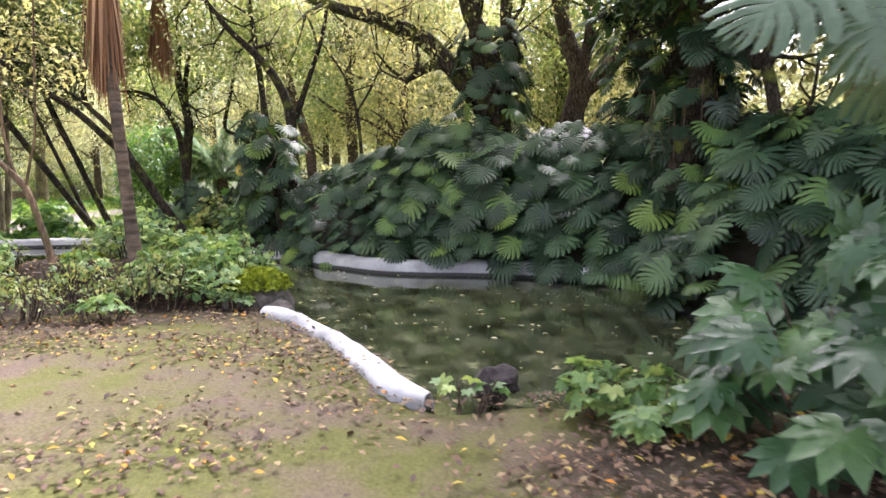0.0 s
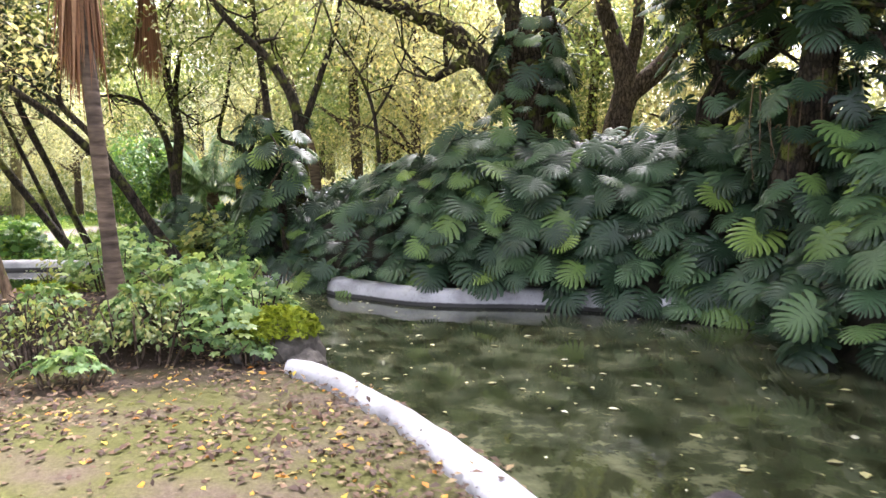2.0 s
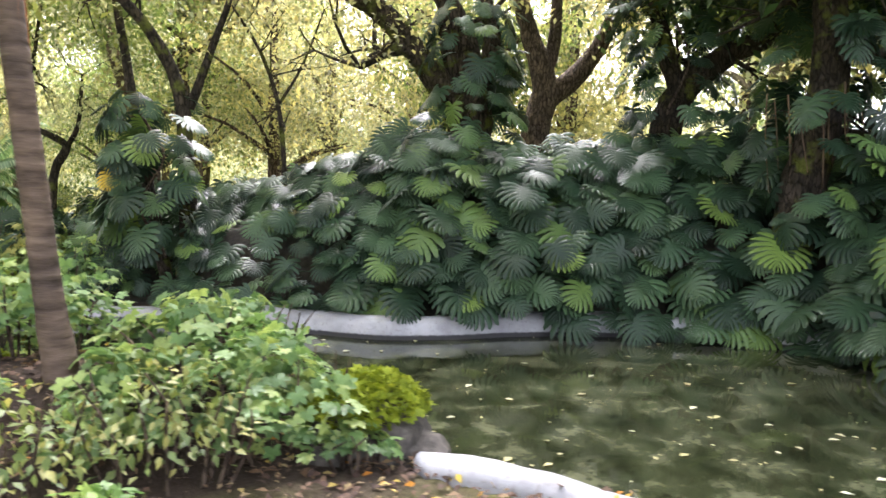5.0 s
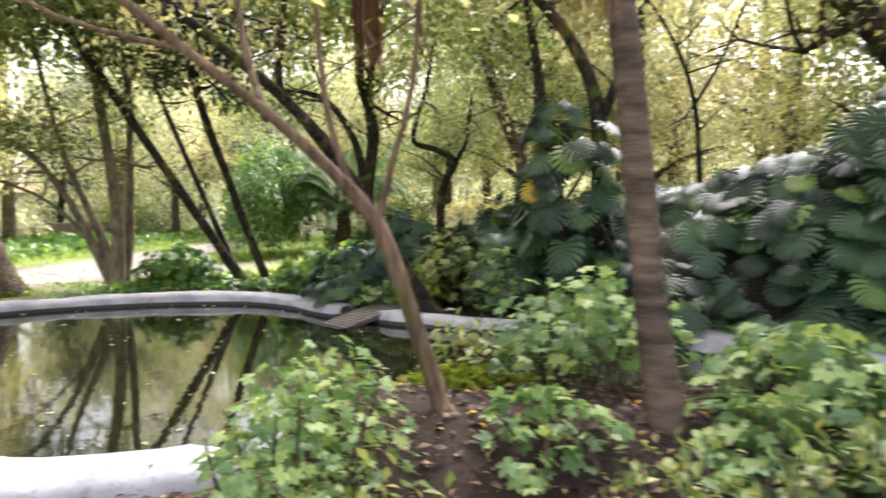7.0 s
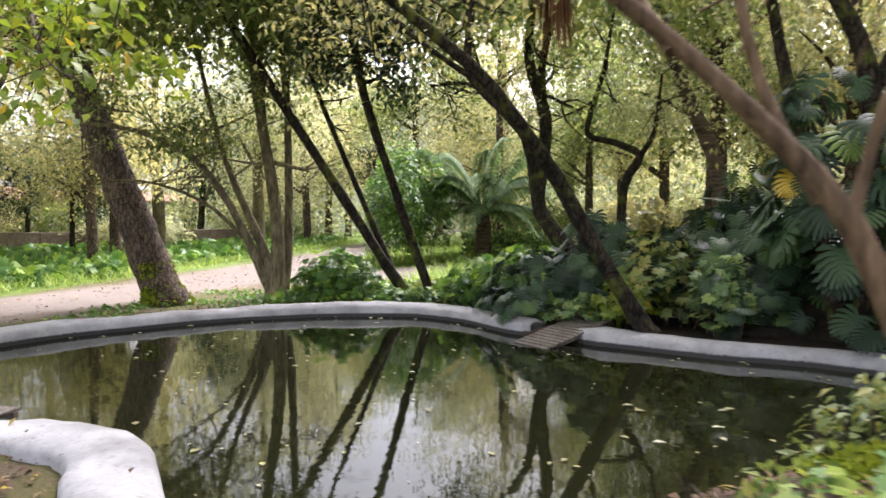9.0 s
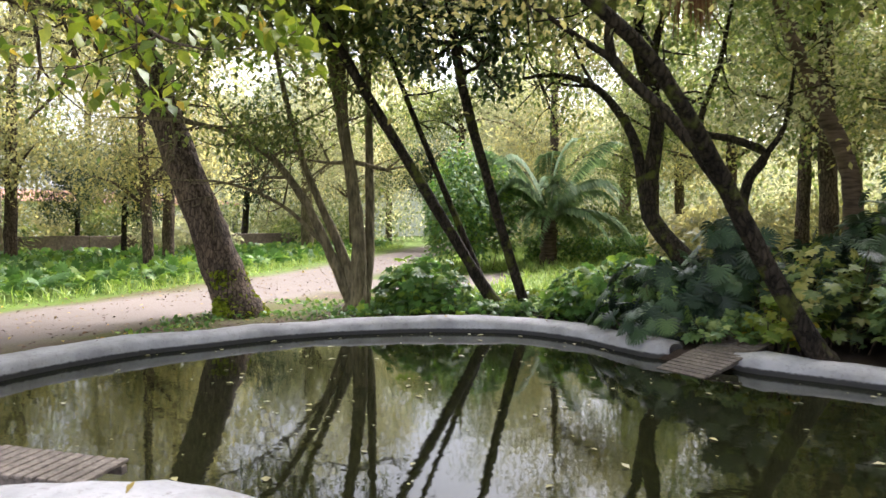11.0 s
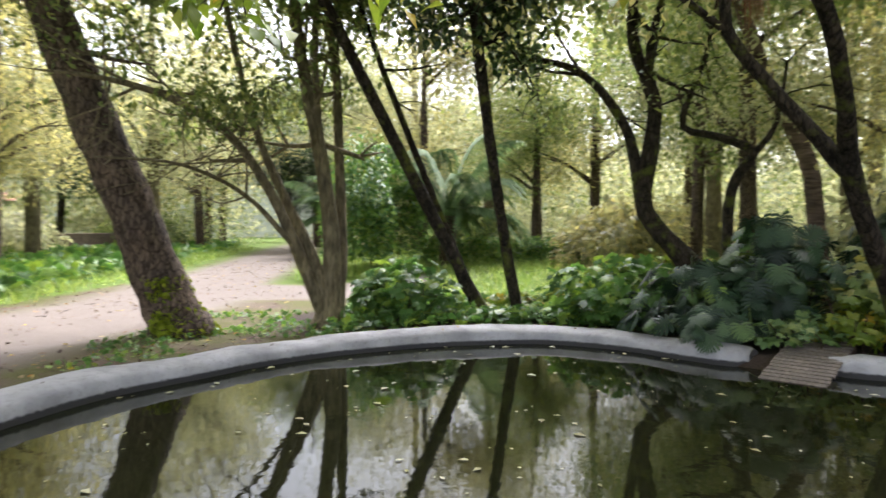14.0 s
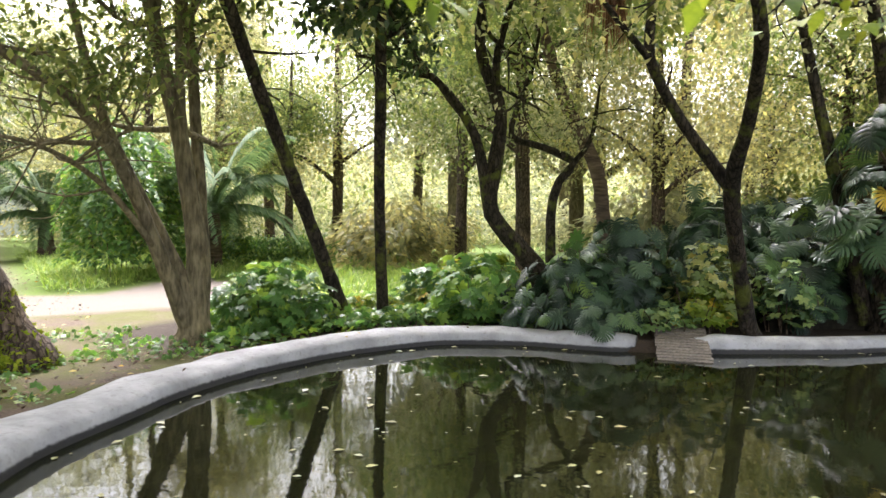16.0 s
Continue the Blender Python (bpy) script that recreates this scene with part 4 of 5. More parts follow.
# ---- monstera bank ----
BANK = spline(np.array(FAR_BANK[2:] + [(4.6, 4.4), (3.9, 3.6)]), 0.1)
bank_t = unit(np.gradient(BANK, axis=0))
bank_n = np.stack([-bank_t[:, 1], bank_t[:, 0]], -1)
bank_s = np.linspace(0, 1, len(BANK))
BANK_TOP = np.interp(BANK[:, 0], [-5, -3.6, -2, 0.6, 3.4], [0.95, 1.55, 1.92, 2.15, 2.2])


def bank_surface(i, v, out=0.0):
    """Point and outward normal on the leafy slope: i along the bank, v 0 at the water to 1 at the back."""
    h = BANK_TOP[i]
    show = np.exp(-((BANK[i, 0] + 0.8) / 1.3) ** 4)
    bare = np.clip((-3.3 - BANK[i, 0]) / 0.6, 0, 1)
    deep = -0.3 + 0.7 * show + 0.75 * bare + 0.18 * np.sin(i * 0.09) + v * (2.6 - 0.3 * show) - 0.5 * np.exp(-((BANK[i, 1] - 7.9) / 0.6) ** 2) * (BANK[i, 0] > 2.5) * (1 - v)
    z = 0.02 + 0.24 * show + 0.16 * bare + h * np.minimum(1.0, 1 - (1 - np.minimum(v / 0.62, 1)) ** 1.7) + 0.1 * np.sin(i * 0.13 + v * 5)
    slope = np.clip(1 - v / 0.7, 0.0, 1)
    nz = 0.35 + 0.65 * (1 - slope)
    p = np.stack([BANK[i, 0] + bank_n[i, 0] * deep, BANK[i, 1] + bank_n[i, 1] * deep, z], -1)
    nrm = unit(np.stack([-bank_n[i, 0] * slope, -bank_n[i, 1] * slope, nz], -1))
    return p + nrm * np.asarray(out)[..., None], nrm


bank = thing("monstera_bank", 0.5, 12.5, 0, "dense bank of glossy dark green monstera over the pond", "monstera plants")
# dark inner sheet, added to stop the view through the leaves
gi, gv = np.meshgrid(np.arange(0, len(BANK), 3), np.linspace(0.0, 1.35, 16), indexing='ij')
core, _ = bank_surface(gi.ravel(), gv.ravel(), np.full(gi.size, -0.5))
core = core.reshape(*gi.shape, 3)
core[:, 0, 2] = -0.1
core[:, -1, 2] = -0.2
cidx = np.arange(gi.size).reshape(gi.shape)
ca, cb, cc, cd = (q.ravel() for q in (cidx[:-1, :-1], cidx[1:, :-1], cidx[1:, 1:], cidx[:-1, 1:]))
under(mesh_part("earth_mound", smooth(np_mesh("earth_mound", core.reshape(-1, 3), np.vstack([np.stack([ca, cb, cc], -1), np.stack([ca, cc, cd], -1)]))), bank_core_mat, label="dark sheet added behind the leaves to fill the gaps"), bank)


def bank_leaves(n, lo=0, hi=1, out=0.15):
    i = rng.integers(int(lo * len(BANK)), int(hi * len(BANK)), n)
    v = rng.random(n) ** 1.15 * 1.15
    p, nrm = bank_surface(i, v, rng.uniform(-0.28, out, n))
    down = np.stack([-bank_n[i, 0], -bank_n[i, 1], np.full(n, -0.75)], -1)
    along = np.stack([bank_t[i, 0], bank_t[i, 1], np.zeros(n)], -1) * rng.normal(0, 0.6, n)[:, None]
    d = unit(down + along + 0.25 * rng.standard_normal((n, 3)))
    up = unit(nrm + (0, 0, 0.45) + 0.4 * rng.standard_normal((n, 3)))
    return p - d * 0.2, turns(d, up), rng.uniform(0.36, 0.64, n) * np.interp(BANK[i, 0], [-4.5, -1], [0.62, 1])


pl, rt, sz = bank_leaves(1750)
under(mesh_part("foliage", np_mesh("foliage", *scatter(MONSTERA, pl, rt, sz)), monstera_leaf, kind="stuff"), bank)
leaf_kinds = [np_mesh("leaf", *monstera(p_, w_, d_)) for p_, w_, d_ in ((8, 1.0, 0.32), (7, 0.95, 0.48), (9, 1.08, 0.22))]
for me in leaf_kinds:
    me.materials.append(monstera_leaf_single)
pl, rt, sz = bank_leaves(300, 0.25, 0.85, 0.28)
for k in range(300):
    ob = new("leaf", leaf_kinds[k % 3])
    ob.parent = bank
    ob.matrix_parent_inverse = Matrix.Translation(bank.location).inverted()
    ob.matrix_basis = Matrix.LocRotScale(Vector(pl[k]), Matrix(rt[k].tolist()).to_quaternion(), Vector((sz[k],) * 3))


for lx_, ly_, lz_, dx_, dy_, dz_, ls_ in ((1.08, 1.85, 2.06, -0.72, -0.1, -0.5, 0.4), (1.2, 1.9, 2.03, -0.15, -0.3, -0.9, 0.34), (1.3, 1.9, 2.12, 0.5, -0.2, -0.7, 0.4), (1.36, 2.1, 2.0, 0.1, 0.1, -0.8, 0.38)):
    ob = mesh_part("leaf", np_mesh("leaf", *scatter(MONSTERA, np.array([[lx_, ly_, lz_]]), turns(np.array([[dx_, dy_, dz_]]), np.array([[-0.2, -0.7, 0.6]])), [ls_])), arching_leaf)
    under(ob, arch)


def creepers(name, x, y, z0, z1, radius, n, label, size=0.42):
    """Monstera leaves climbing a trunk."""
    top = thing(name, x, y, z0, label, "climbing plant")
    a = rng.uniform(0, 2 * np.pi, n)
    z = rng.uniform(z0, z1, n)
    r = radius * rng.uniform(0.7, 1.25, n)
    o = np.stack([np.cos(a), np.sin(a), 0 * a], -1)
    p = np.stack([x + r * np.cos(a), y + r * np.sin(a), z], -1)
    d = unit(o * 0.7 + np.array([0, 0, -0.8]) + 0.3 * rng.standard_normal((n, 3)))
    rots = turns(d, unit(o + (0, 0, 0.9) + 0.3 * rng.standard_normal((n, 3))))
    for k in range(n):
        ob = new("leaf", leaf_kinds[k % 3])
        ob.parent = top
        ob.matrix_parent_inverse = Matrix.Translation(top.location).inverted()
        ob.matrix_basis = Matrix.LocRotScale(Vector(p[k]), Matrix(rots[k].tolist()).to_quaternion(), Vector((size * rng.uniform(0.6, 1.25),) * 3))
    vine = np.linspace(0, 1, 9)
    under(mesh_part("vine", smooth(np_mesh("vine", *tube(np.column_stack([x + 0.16 * np.cos(9 * vine), y + 0.16 * np.sin(9 * vine), z0 - 0.3 + (z1 - z0) * vine, 0.02 + 0 * vine]), 6, 0.2, 0.1))), bark_brown), top)
    return top


creepers("climbing_monstera", -3.6, 13.95, 1.0, 3.0, 0.45, 80, "monstera climbing the forked tree, some leaves yellowed", 0.45)
creepers("climbing_monstera", 0.95, 13.5, 2.0, 4.6, 0.55, 120, "dark monstera climbing the great spreading tree")
creepers("climbing_monstera", 3.6, 12.0, 2.2, 5.0, 0.7, 120, "dark monstera hanging thick on the trunk")
creepers("climbing_monstera", 3.6, 9.6, 1.2, 4.8, 0.55, 120, "dark monstera hanging around the rooted trunk")
yl = thing("yellow_monstera_leaf", -3.75, 13.62, 1.7, "single yellow dying monstera leaf on the trunk", "leaf")
under(mesh_part("blade", np_mesh("blade", *scatter(MONSTERA, np.array([[-4.05, 13.75, 1.92]]), turns(np.array([[-0.3, -0.25, -0.8]]), np.array([[-0.3, -0.9, 0.3]])), [0.34])), yellow_leaf), yl)


# ---- shrubs and ground plants ----
def shrub(name, label, x, y, rx, ry, h, n, shape, mat, size, stems=14, category="shrub", low=0.12, group="", tilt=0.35):
    g = float(mound(x, y))
    top = thing(name, x, y, g, label, category, group)
    st = []
    for _ in range(stems):
        a, q = rng.uniform(0, 2 * np.pi), rng.random() ** 0.5
        e = (x + rx * q * math.cos(a), y + ry * q * math.sin(a), g + h * rng.uniform(0.6, 0.95))
        b = (x + 0.55 * (e[0] - x), y + 0.55 * (e[1] - y), g - 0.12)
        st.append(tube([(*b, 0.012), ((b[0] + e[0]) / 2 + rng.normal(0, 0.04), (b[1] + e[1]) / 2 + rng.normal(0, 0.04), g + (e[2] - g) * 0.5, 0.009), (*e, 0.004)], 5, 0.2, 0.1))
    if st:
        under(mesh_part("stemwork", smooth(np_mesh("stemwork", *join(st))), bark_brown, kind="stuff"), top)
    a, q = rng.uniform(0, 2 * np.pi, n), rng.random(n) ** 0.5
    edge = 1 + 0.18 * np.sin(3 * a + x) + 0.12 * np.sin(7 * a + y)
    roof = h * (1 - 0.45 * q ** 2.2) * (1 + 0.15 * np.sin(5 * a + 9 * q + x))
    z = low + (roof - low) * rng.random(n) ** 0.6
    p = np.stack([x + rx * q * edge * np.cos(a), y + ry * q * edge * np.sin(a), z], -1)
    p[:, 2] += mound(p[:, 0], p[:, 1])
    d = unit(np.stack([np.cos(a) * q, np.sin(a) * q, np.full(n, -tilt)], -1) + 0.45 * rng.standard_normal((n, 3)))
    up = unit(np.stack([np.cos(a) * tilt, np.sin(a) * tilt, np.ones(n)], -1) + 0.3 * rng.standard_normal((n, 3)))
    under(mesh_part("foliage", np_mesh("foliage", *scatter(shape, p - d * size * 0.4, turns(d, up), size * rng.uniform(0.6, 1.2, n))), mat, kind="stuff"), top)
    return top


LIGHT, DRY = "light green leafy shrub with lobed leaves by the pond", "sparse yellowish green shrub with thin brown stems"
for x_, y_, rx_, ry_, h_, n_, sh_, mt_, sz_ in (
        (-2.75, 7.85, 0.5, 0.45, 0.62, 230, SHRUB, shrub_leaf, 0.17), (-3.3, 7.55, 0.45, 0.35, 0.66, 300, LEAF, dry_shrub_leaf, 0.1),
        (-4.05, 7.45, 0.45, 0.38, 0.62, 280, LEAF, dry_shrub_leaf, 0.1), (-3.1, 8.55, 0.6, 0.55, 0.4, 230, SHRUB, shrub_leaf, 0.2),
        (-4.45, 6.9, 0.4, 0.32, 0.5, 220, LEAF, dry_shrub_leaf, 0.1), (-2.75, 9.2, 0.5, 0.45, 0.45, 180, SHRUB, shrub_leaf, 0.2),
        (-5.6, 7.85, 0.42, 0.4, 0.78, 520, SHRUB, shrub_leaf, 0.105), (-5.2, 7.35, 0.4, 0.35, 0.55, 240, LEAF, dry_shrub_leaf, 0.11),
        (-5.6, 8.35, 0.3, 0.26, 0.42, 170, LEAF, dry_shrub_leaf, 0.1), (-4.2, 9.15, 0.55, 0.42, 0.68, 480, SHRUB, shrub_leaf, 0.14),
        (-3.6, 6.9, 0.3, 0.22, 0.3, 90, SHRUB, shrub_leaf, 0.14), (-4.9, 9.4, 0.36, 0.32, 0.5, 220, LEAF, dry_shrub_leaf, 0.11), (-2.35, 7.5, 0.25, 0.2, 0.25, 70, SHRUB, shrub_leaf, 0.13),
        (-4.5, 8.2, 0.3, 0.25, 0.25, 60, SHRUB, shrub_leaf, 0.16), (-3.55, 7.95, 0.35, 0.3, 0.4, 140, SHRUB, shrub_leaf, 0.17)):
    shrub("shrub", LIGHT if mt_ is shrub_leaf else DRY, x_, y_, rx_, ry_, h_, int(n_ * 1.35), sh_, mt_, sz_ * 0.72, group="shrubs on the pond's peninsula")
for x_, y_, rx_, ry_, h_, n_, sh_, mt_, sz_ in (
        (-10.6, 17.75, 0.75, 0.6, 0.85, 420, LOBED, cover_leaf, 0.22), (-9.9, 17.6, 0.6, 0.4, 0.28, 260, SHRUB, cover_leaf, 0.16),
        (-8.6, 17.6, 0.8, 0.45, 0.25, 300, SHRUB, cover_leaf, 0.16), (-7.7, 17.2, 0.7, 0.6, 0.7, 300, LOBED, cover_leaf, 0.24),
        (-7.2, 18.4, 1.0, 0.8, 0.85, 420, LOBED, cover_leaf, 0.26), (-8.6, 19.2, 1.0, 0.7, 0.25, 320, SHRUB, shrub_leaf, 0.18),
        (-7.7, 18.2, 0.6, 0.6, 0.5, 300, LOBED, bright_leaf, 0.22), (-6.6, 19.2, 0.9, 0.7, 0.9, 360, LOBED, bright_leaf, 0.25), (-5.5, 17.6, 0.8, 0.6, 1.1, 300, LOBED, cover_leaf, 0.28), (-8.9, 18.6, 0.6, 0.4, 0.3, 240, SHRUB, bright_leaf, 0.15), (-5.7, 15.0, 0.4, 0.3, 0.6, 120, SHRUB, bright_leaf, 0.18),
        (-5.2, 15.3, 0.7, 0.5, 1.15, 420, SHRUB, dry_shrub_leaf, 0.17), (-4.5, 14.7, 0.5, 0.4, 0.95, 300, SHRUB, shrub_leaf, 0.16), (-6.2, 15.2, 0.5, 0.35, 0.4, 160, SHRUB, shrub_leaf, 0.16)):
    shrub("low_shrub", "green leafy shrub growing behind the pond rim", x_, y_, rx_, ry_, h_, n_, sh_, mt_, sz_, group="shrubs behind the far rim")
for x_, y_, h_, n_, sz_ in ((-6.75, 16.4, 0.95, 150, 0.3), (-6.0, 16.2, 1.4, 230, 0.32), (-4.7, 16.0, 1.4, 160, 0.34), (-4.0, 16.3, 1.9, 260, 0.36), (-6.9, 15.9, 0.5, 80, 0.28), (-3.6, 15.2, 1.6, 200, 0.34), (-2.6, 16.6, 1.9, 220, 0.36)):
    shrub("monstera_clump", "glossy dark green monstera clump behind the rim", x_, y_, 0.85, 0.75, h_, n_, MONSTERA, monstera_leaf, sz_, 6, "monstera plant", 0.1, "monstera clumps beyond the ramp", 0.8)

# the large-leaved plant close by
near_plant = thing("large_leaved_plant", 2.1, 3.3, 0, "large glossy plant with deeply lobed green leaves", "plant")
fat_me = smooth(np_mesh("leaf", *FATSIA))
fat_me.materials.append(fatsia_leaf)
stalks = []
for k in range(84):
    a, q = rng.uniform(0, 2 * np.pi), rng.random() ** 0.5
    x_, y_ = 2.3 + 0.75 * q * math.cos(a), 3.45 + 0.7 * q * math.sin(a)
    z_ = 0.15 + 1.15 * rng.random() * (1 - 0.35 * q) * (0.75 + 0.35 * (x_ - 1.5))
    d = unit(np.array([-0.5 + 0.8 * math.cos(a) * q, -0.5 + 0.8 * math.sin(a) * q, -0.45]) + 0.3 * rng.standard_normal(3))
    r = turns(d[None], unit(np.array([[-0.35, -0.45, 0.8]]) + 0.2 * rng.standard_normal((1, 3))))[0]
    ob = new("leaf", fat_me)
    ob.parent = near_plant
    ob.matrix_parent_inverse = Matrix.Translation(near_plant.location).inverted()
    ob.matrix_basis = Matrix.LocRotScale(Vector((x_, y_, z_)), Matrix(r.tolist()).to_quaternion(), Vector((rng.uniform(0.32, 0.54),) * 3))
    if k % 4 == 0:
        stalks.append(tube([(2.3 + 0.4 * (x_ - 2.3), 3.45 + 0.4 * (y_ - 3.45), -0.05, 0.014), (x_, y_, z_, 0.006)], 5, 0.3, 0.05))
under(mesh_part("stalkwork", smooth(np_mesh("stalkwork", *join(stalks))), bark_brown, kind="stuff"), near_plant)
for x_, y_, h_, n_ in ((0.95, 4.05, 0.34, 60), (1.35, 4.1, 0.3, 50), (0.12, 4.22, 0.2, 12), (1.2, 3.7, 0.22, 40)):
    shrub("small_plant", "small light green leafy plant at the water's edge", x_, y_, 0.25, 0.2, h_, n_, SHRUB, shrub_leaf, 0.15, 5, "plant", 0.05)


def boulder(name, x, y, z, sx, sy, sz_, mat, label):
    bm = bmesh.new()
    bmesh.ops.create_icosphere(bm, subdivisions=3, radius=1)
    for v in bm.verts:
        n = noise.noise(v.co * 1.7 + Vector((x, y, 0))) * 0.35 + noise.noise(v.co * 4.1) * 0.12
        v.co = Vector((v.co.x * sx * (1 + n), v.co.y * sy * (1 + n), v.co.z * sz_ * (1 + n)))
    top = thing(name, x, y, z, label, "rock")
    part("stone", bm, mat, top, soft=False)
    return top


boulder("dark_stone", 0.36, 4.5, 0.06, 0.16, 0.13, 0.13, dark_rock_mat, "dark rough stone at the water's edge")
boulder("flat_rock", -1.98, 7.62, -0.02, 0.22, 0.17, 0.14, rock_mat, "rough brown rock at the end of the rim")


def mossy_rock(x, y, z, sx, sy, sz_, n, label):
    """Rock under a cap of moss tufts."""
    rock = boulder("mossy_rock", x, y, z, sx, sy, sz_, rock_mat, label)
    a, q = rng.uniform(0, 2 * np.pi, n), rng.random(n) ** 0.5
    p = np.stack([x + 1.06 * sx * q * np.cos(a), y + 1.06 * sy * q * np.sin(a), z + 0.06 + 0.92 * sz_ * np.sqrt(1 - 0.85 * q ** 2)], -1)
    under(mesh_part("moss_cap", np_mesh("moss_cap", *leaf_cloud(SHRUB, p, 0.055, 0.4, 0.1, 0.7)), moss_tuft, label="bright green moss", kind="stuff"), rock)


mossy_rock(-2.2, 7.85, 0.05, 0.36, 0.34, 0.34, 1700, "rough rock capped with bright green moss")
mossy_rock(-4.95, 9.1, 0.28, 0.34, 0.2, 0.17, 700, "low mossy stone edging the planting bed")
mossy_rock(-4.55, 9.55, 0.1, 0.26, 0.2, 0.2, 400, "low mossy stone edging the planting bed")


# ---- ramp and landing of planks ----
def plank_deck(name, origin, along, across, length, width, drop, n, label):
    """Deck of cross slats on two bearers: origin at its upper middle."""
    along, across = np.array(along) / np.linalg.norm(along), np.array(across) / np.linalg.norm(across)
    top = thing(name, *origin, label, "ramp")
    yaw_ = math.degrees(math.atan2(along[1], along[0]))
    base = pose(*origin, 0, math.degrees(math.atan2(drop, length)), yaw_)
    top.matrix_basis = base
    def box(nm, lx, ly, lz, at):
        bm = bmesh.new()
        bmesh.ops.create_cube(bm, size=1)
        bmesh.ops.scale(bm, vec=(lx, ly, lz), verts=bm.verts)
        bmesh.ops.bevel(bm, geom=bm.edges[:], offset=0.004, segments=1, affect='EDGES')
        ob = part(nm, bm, plank_mat, top)
        ob.matrix_basis = Matrix.Translation(at)
        return ob
    pitch_ = length / n
    for k in range(n):
        box("slat", pitch_ * 0.8, width * rng.uniform(0.98, 1.02), 0.022, (pitch_ * (k + 0.5), rng.uniform(-0.008, 0.008), 0.03))
    for s_ in (-0.38, 0.38):
        box("bearer", length, 0.05, 0.05, (length / 2, s_ * width, -0.008))
    box("fascia", length, 0.03, 0.12, (length / 2, -0.44 * width, -0.045))
    return top


plank_deck("plank_ramp", (-5.97, 15.17, 0.13), (-0.75, -0.78), (1, 0), 1.25, 0.6, 0.27, 15, "weathered slatted wooden duck ramp into the pond")
plank_deck("plank_landing", (-11.6, 10.08, 0.1), (1.0, 0.04), (0, 1), 1.45, 0.38, 0.04, 20, "weathered slatted wooden landing over the water")


# ---- far side: ground plants, hedge, wall, house, woods ----
def patch(name, label, points, shape, mat, size, lift, category, upright=0.75):
    p = np.asarray(points)
    n = len(p)
    d = random_dirs(n, lift, 1.0)
    up = unit(np.array([0, 0, upright]) + (1 - upright) * rng.standard_normal((n, 3)))
    ob = mesh_part(name, np_mesh(name, *scatter(shape, p, turns(d, up + 1e-3), size * rng.uniform(0.6, 1.25, n))), mat)
    return tagged(ob, label, category, kind="stuff")


def sow(n, x0, x1, y0, y1, test, zlo, zhi):
    x, y = rng.uniform(x0, x1, n), rng.uniform(y0, y1, n)
    keep = test(x, y)
    x, y = x[keep], y[keep]
    return np.stack([x, y, rng.uniform(zlo, zhi, len(x))], -1)


off_path = lambda x, y, m=2.1, b=1.9: (near_line(x, y, PATH_MAIN) > m) & (near_line(x, y, PATH_BRANCH) > np.where(x < -10, b, 0.85))
patch("ground_cover", "low dark green leafy ground cover beyond the path", sow(17000, -32, -16, 12, 48, lambda x, y: off_path(x, y, 2.8) & (x < -15.5 - 0.12 * (y - 20)), 0.1, 0.42), LOBED, cover_leaf, 0.3, 0.3, "ground cover")
patch("grass_verge", "bright green grass verge along the gravel path", sow(26000, -24, -14, 8, 48, lambda x, y: off_path(x, y, 2.1) & ~off_path(x, y, 3.2) & (x < -15.5 - 0.12 * (y - 20)), 0.0, 0.08), BLADE, grass_leaf, 0.32, 1.6, "grass")
patch("lawn_grass", "bright yellow-green long grass between the paths", sow(42000, -15, 0, 19.4, 42, lambda x, y: off_path(x, y, 2.1, 2.0) & ((y > 24) | (x > -10.5)), 0.0, 0.06), BLADE, grass_leaf, 0.36, 1.5, "grass")
patch("ivy_cover", "low green creeping plants under the tree stems", sow(3500, -11.5, -6.8, 16.4, 19.8, lambda x, y: near_line(x, y, FAR_LEFT) > 0.75, 0.02, 0.14), SHRUB, cover_leaf, 0.14, 0.4, "ground cover")
patch("bank_weeds", "low green weeds between the rim and the path", sow(2600, -14.8, -10.9, 14.4, 18.6, lambda x, y: (near_line(x, y, FAR_LEFT) > 0.68) & (near_line(x, y, PATH_MAIN) > 1.75) & (np.sin(2.3 * x + 1.7 * y) + np.sin(3.1 * y - x) > -0.1) & ~inside(x, y, EDGE), 0.0, 0.05), SHRUB, cover_leaf, 0.075, 0.5, "weeds")

hedge = thing("hedge", -6.5, 30.5, 0, "clipped green hedge beyond the grass", "hedge")
hp = np.stack([rng.uniform(-10.5, -3, 9000), rng.uniform(-0.5, 0.5, 9000), rng.uniform(0.05, 1.0, 9000)], -1)
hp[:, 1] += 30.6 + 0.1 * (hp[:, 0] + 6)
under(mesh_part("foliage", np_mesh("foliage", *leaf_cloud(LEAF, hp, 0.13)), cover_leaf, kind="stuff"), hedge)


def box_at(name, lo, hi, mat, parent=None, label=""):
    bm = bmesh.new()
    bmesh.ops.create_cube(bm, size=1)
    lo, hi = np.array(lo), np.array(hi)
    bmesh.ops.scale(bm, vec=hi - lo, verts=bm.verts)
    bmesh.ops.bevel(bm, geom=bm.edges[:], offset=0.02, segments=1, affect='EDGES')
    ob = part(name, bm, mat, parent, label)
    ob.matrix_basis = Matrix.Translation((lo + hi) / 2)
    return ob


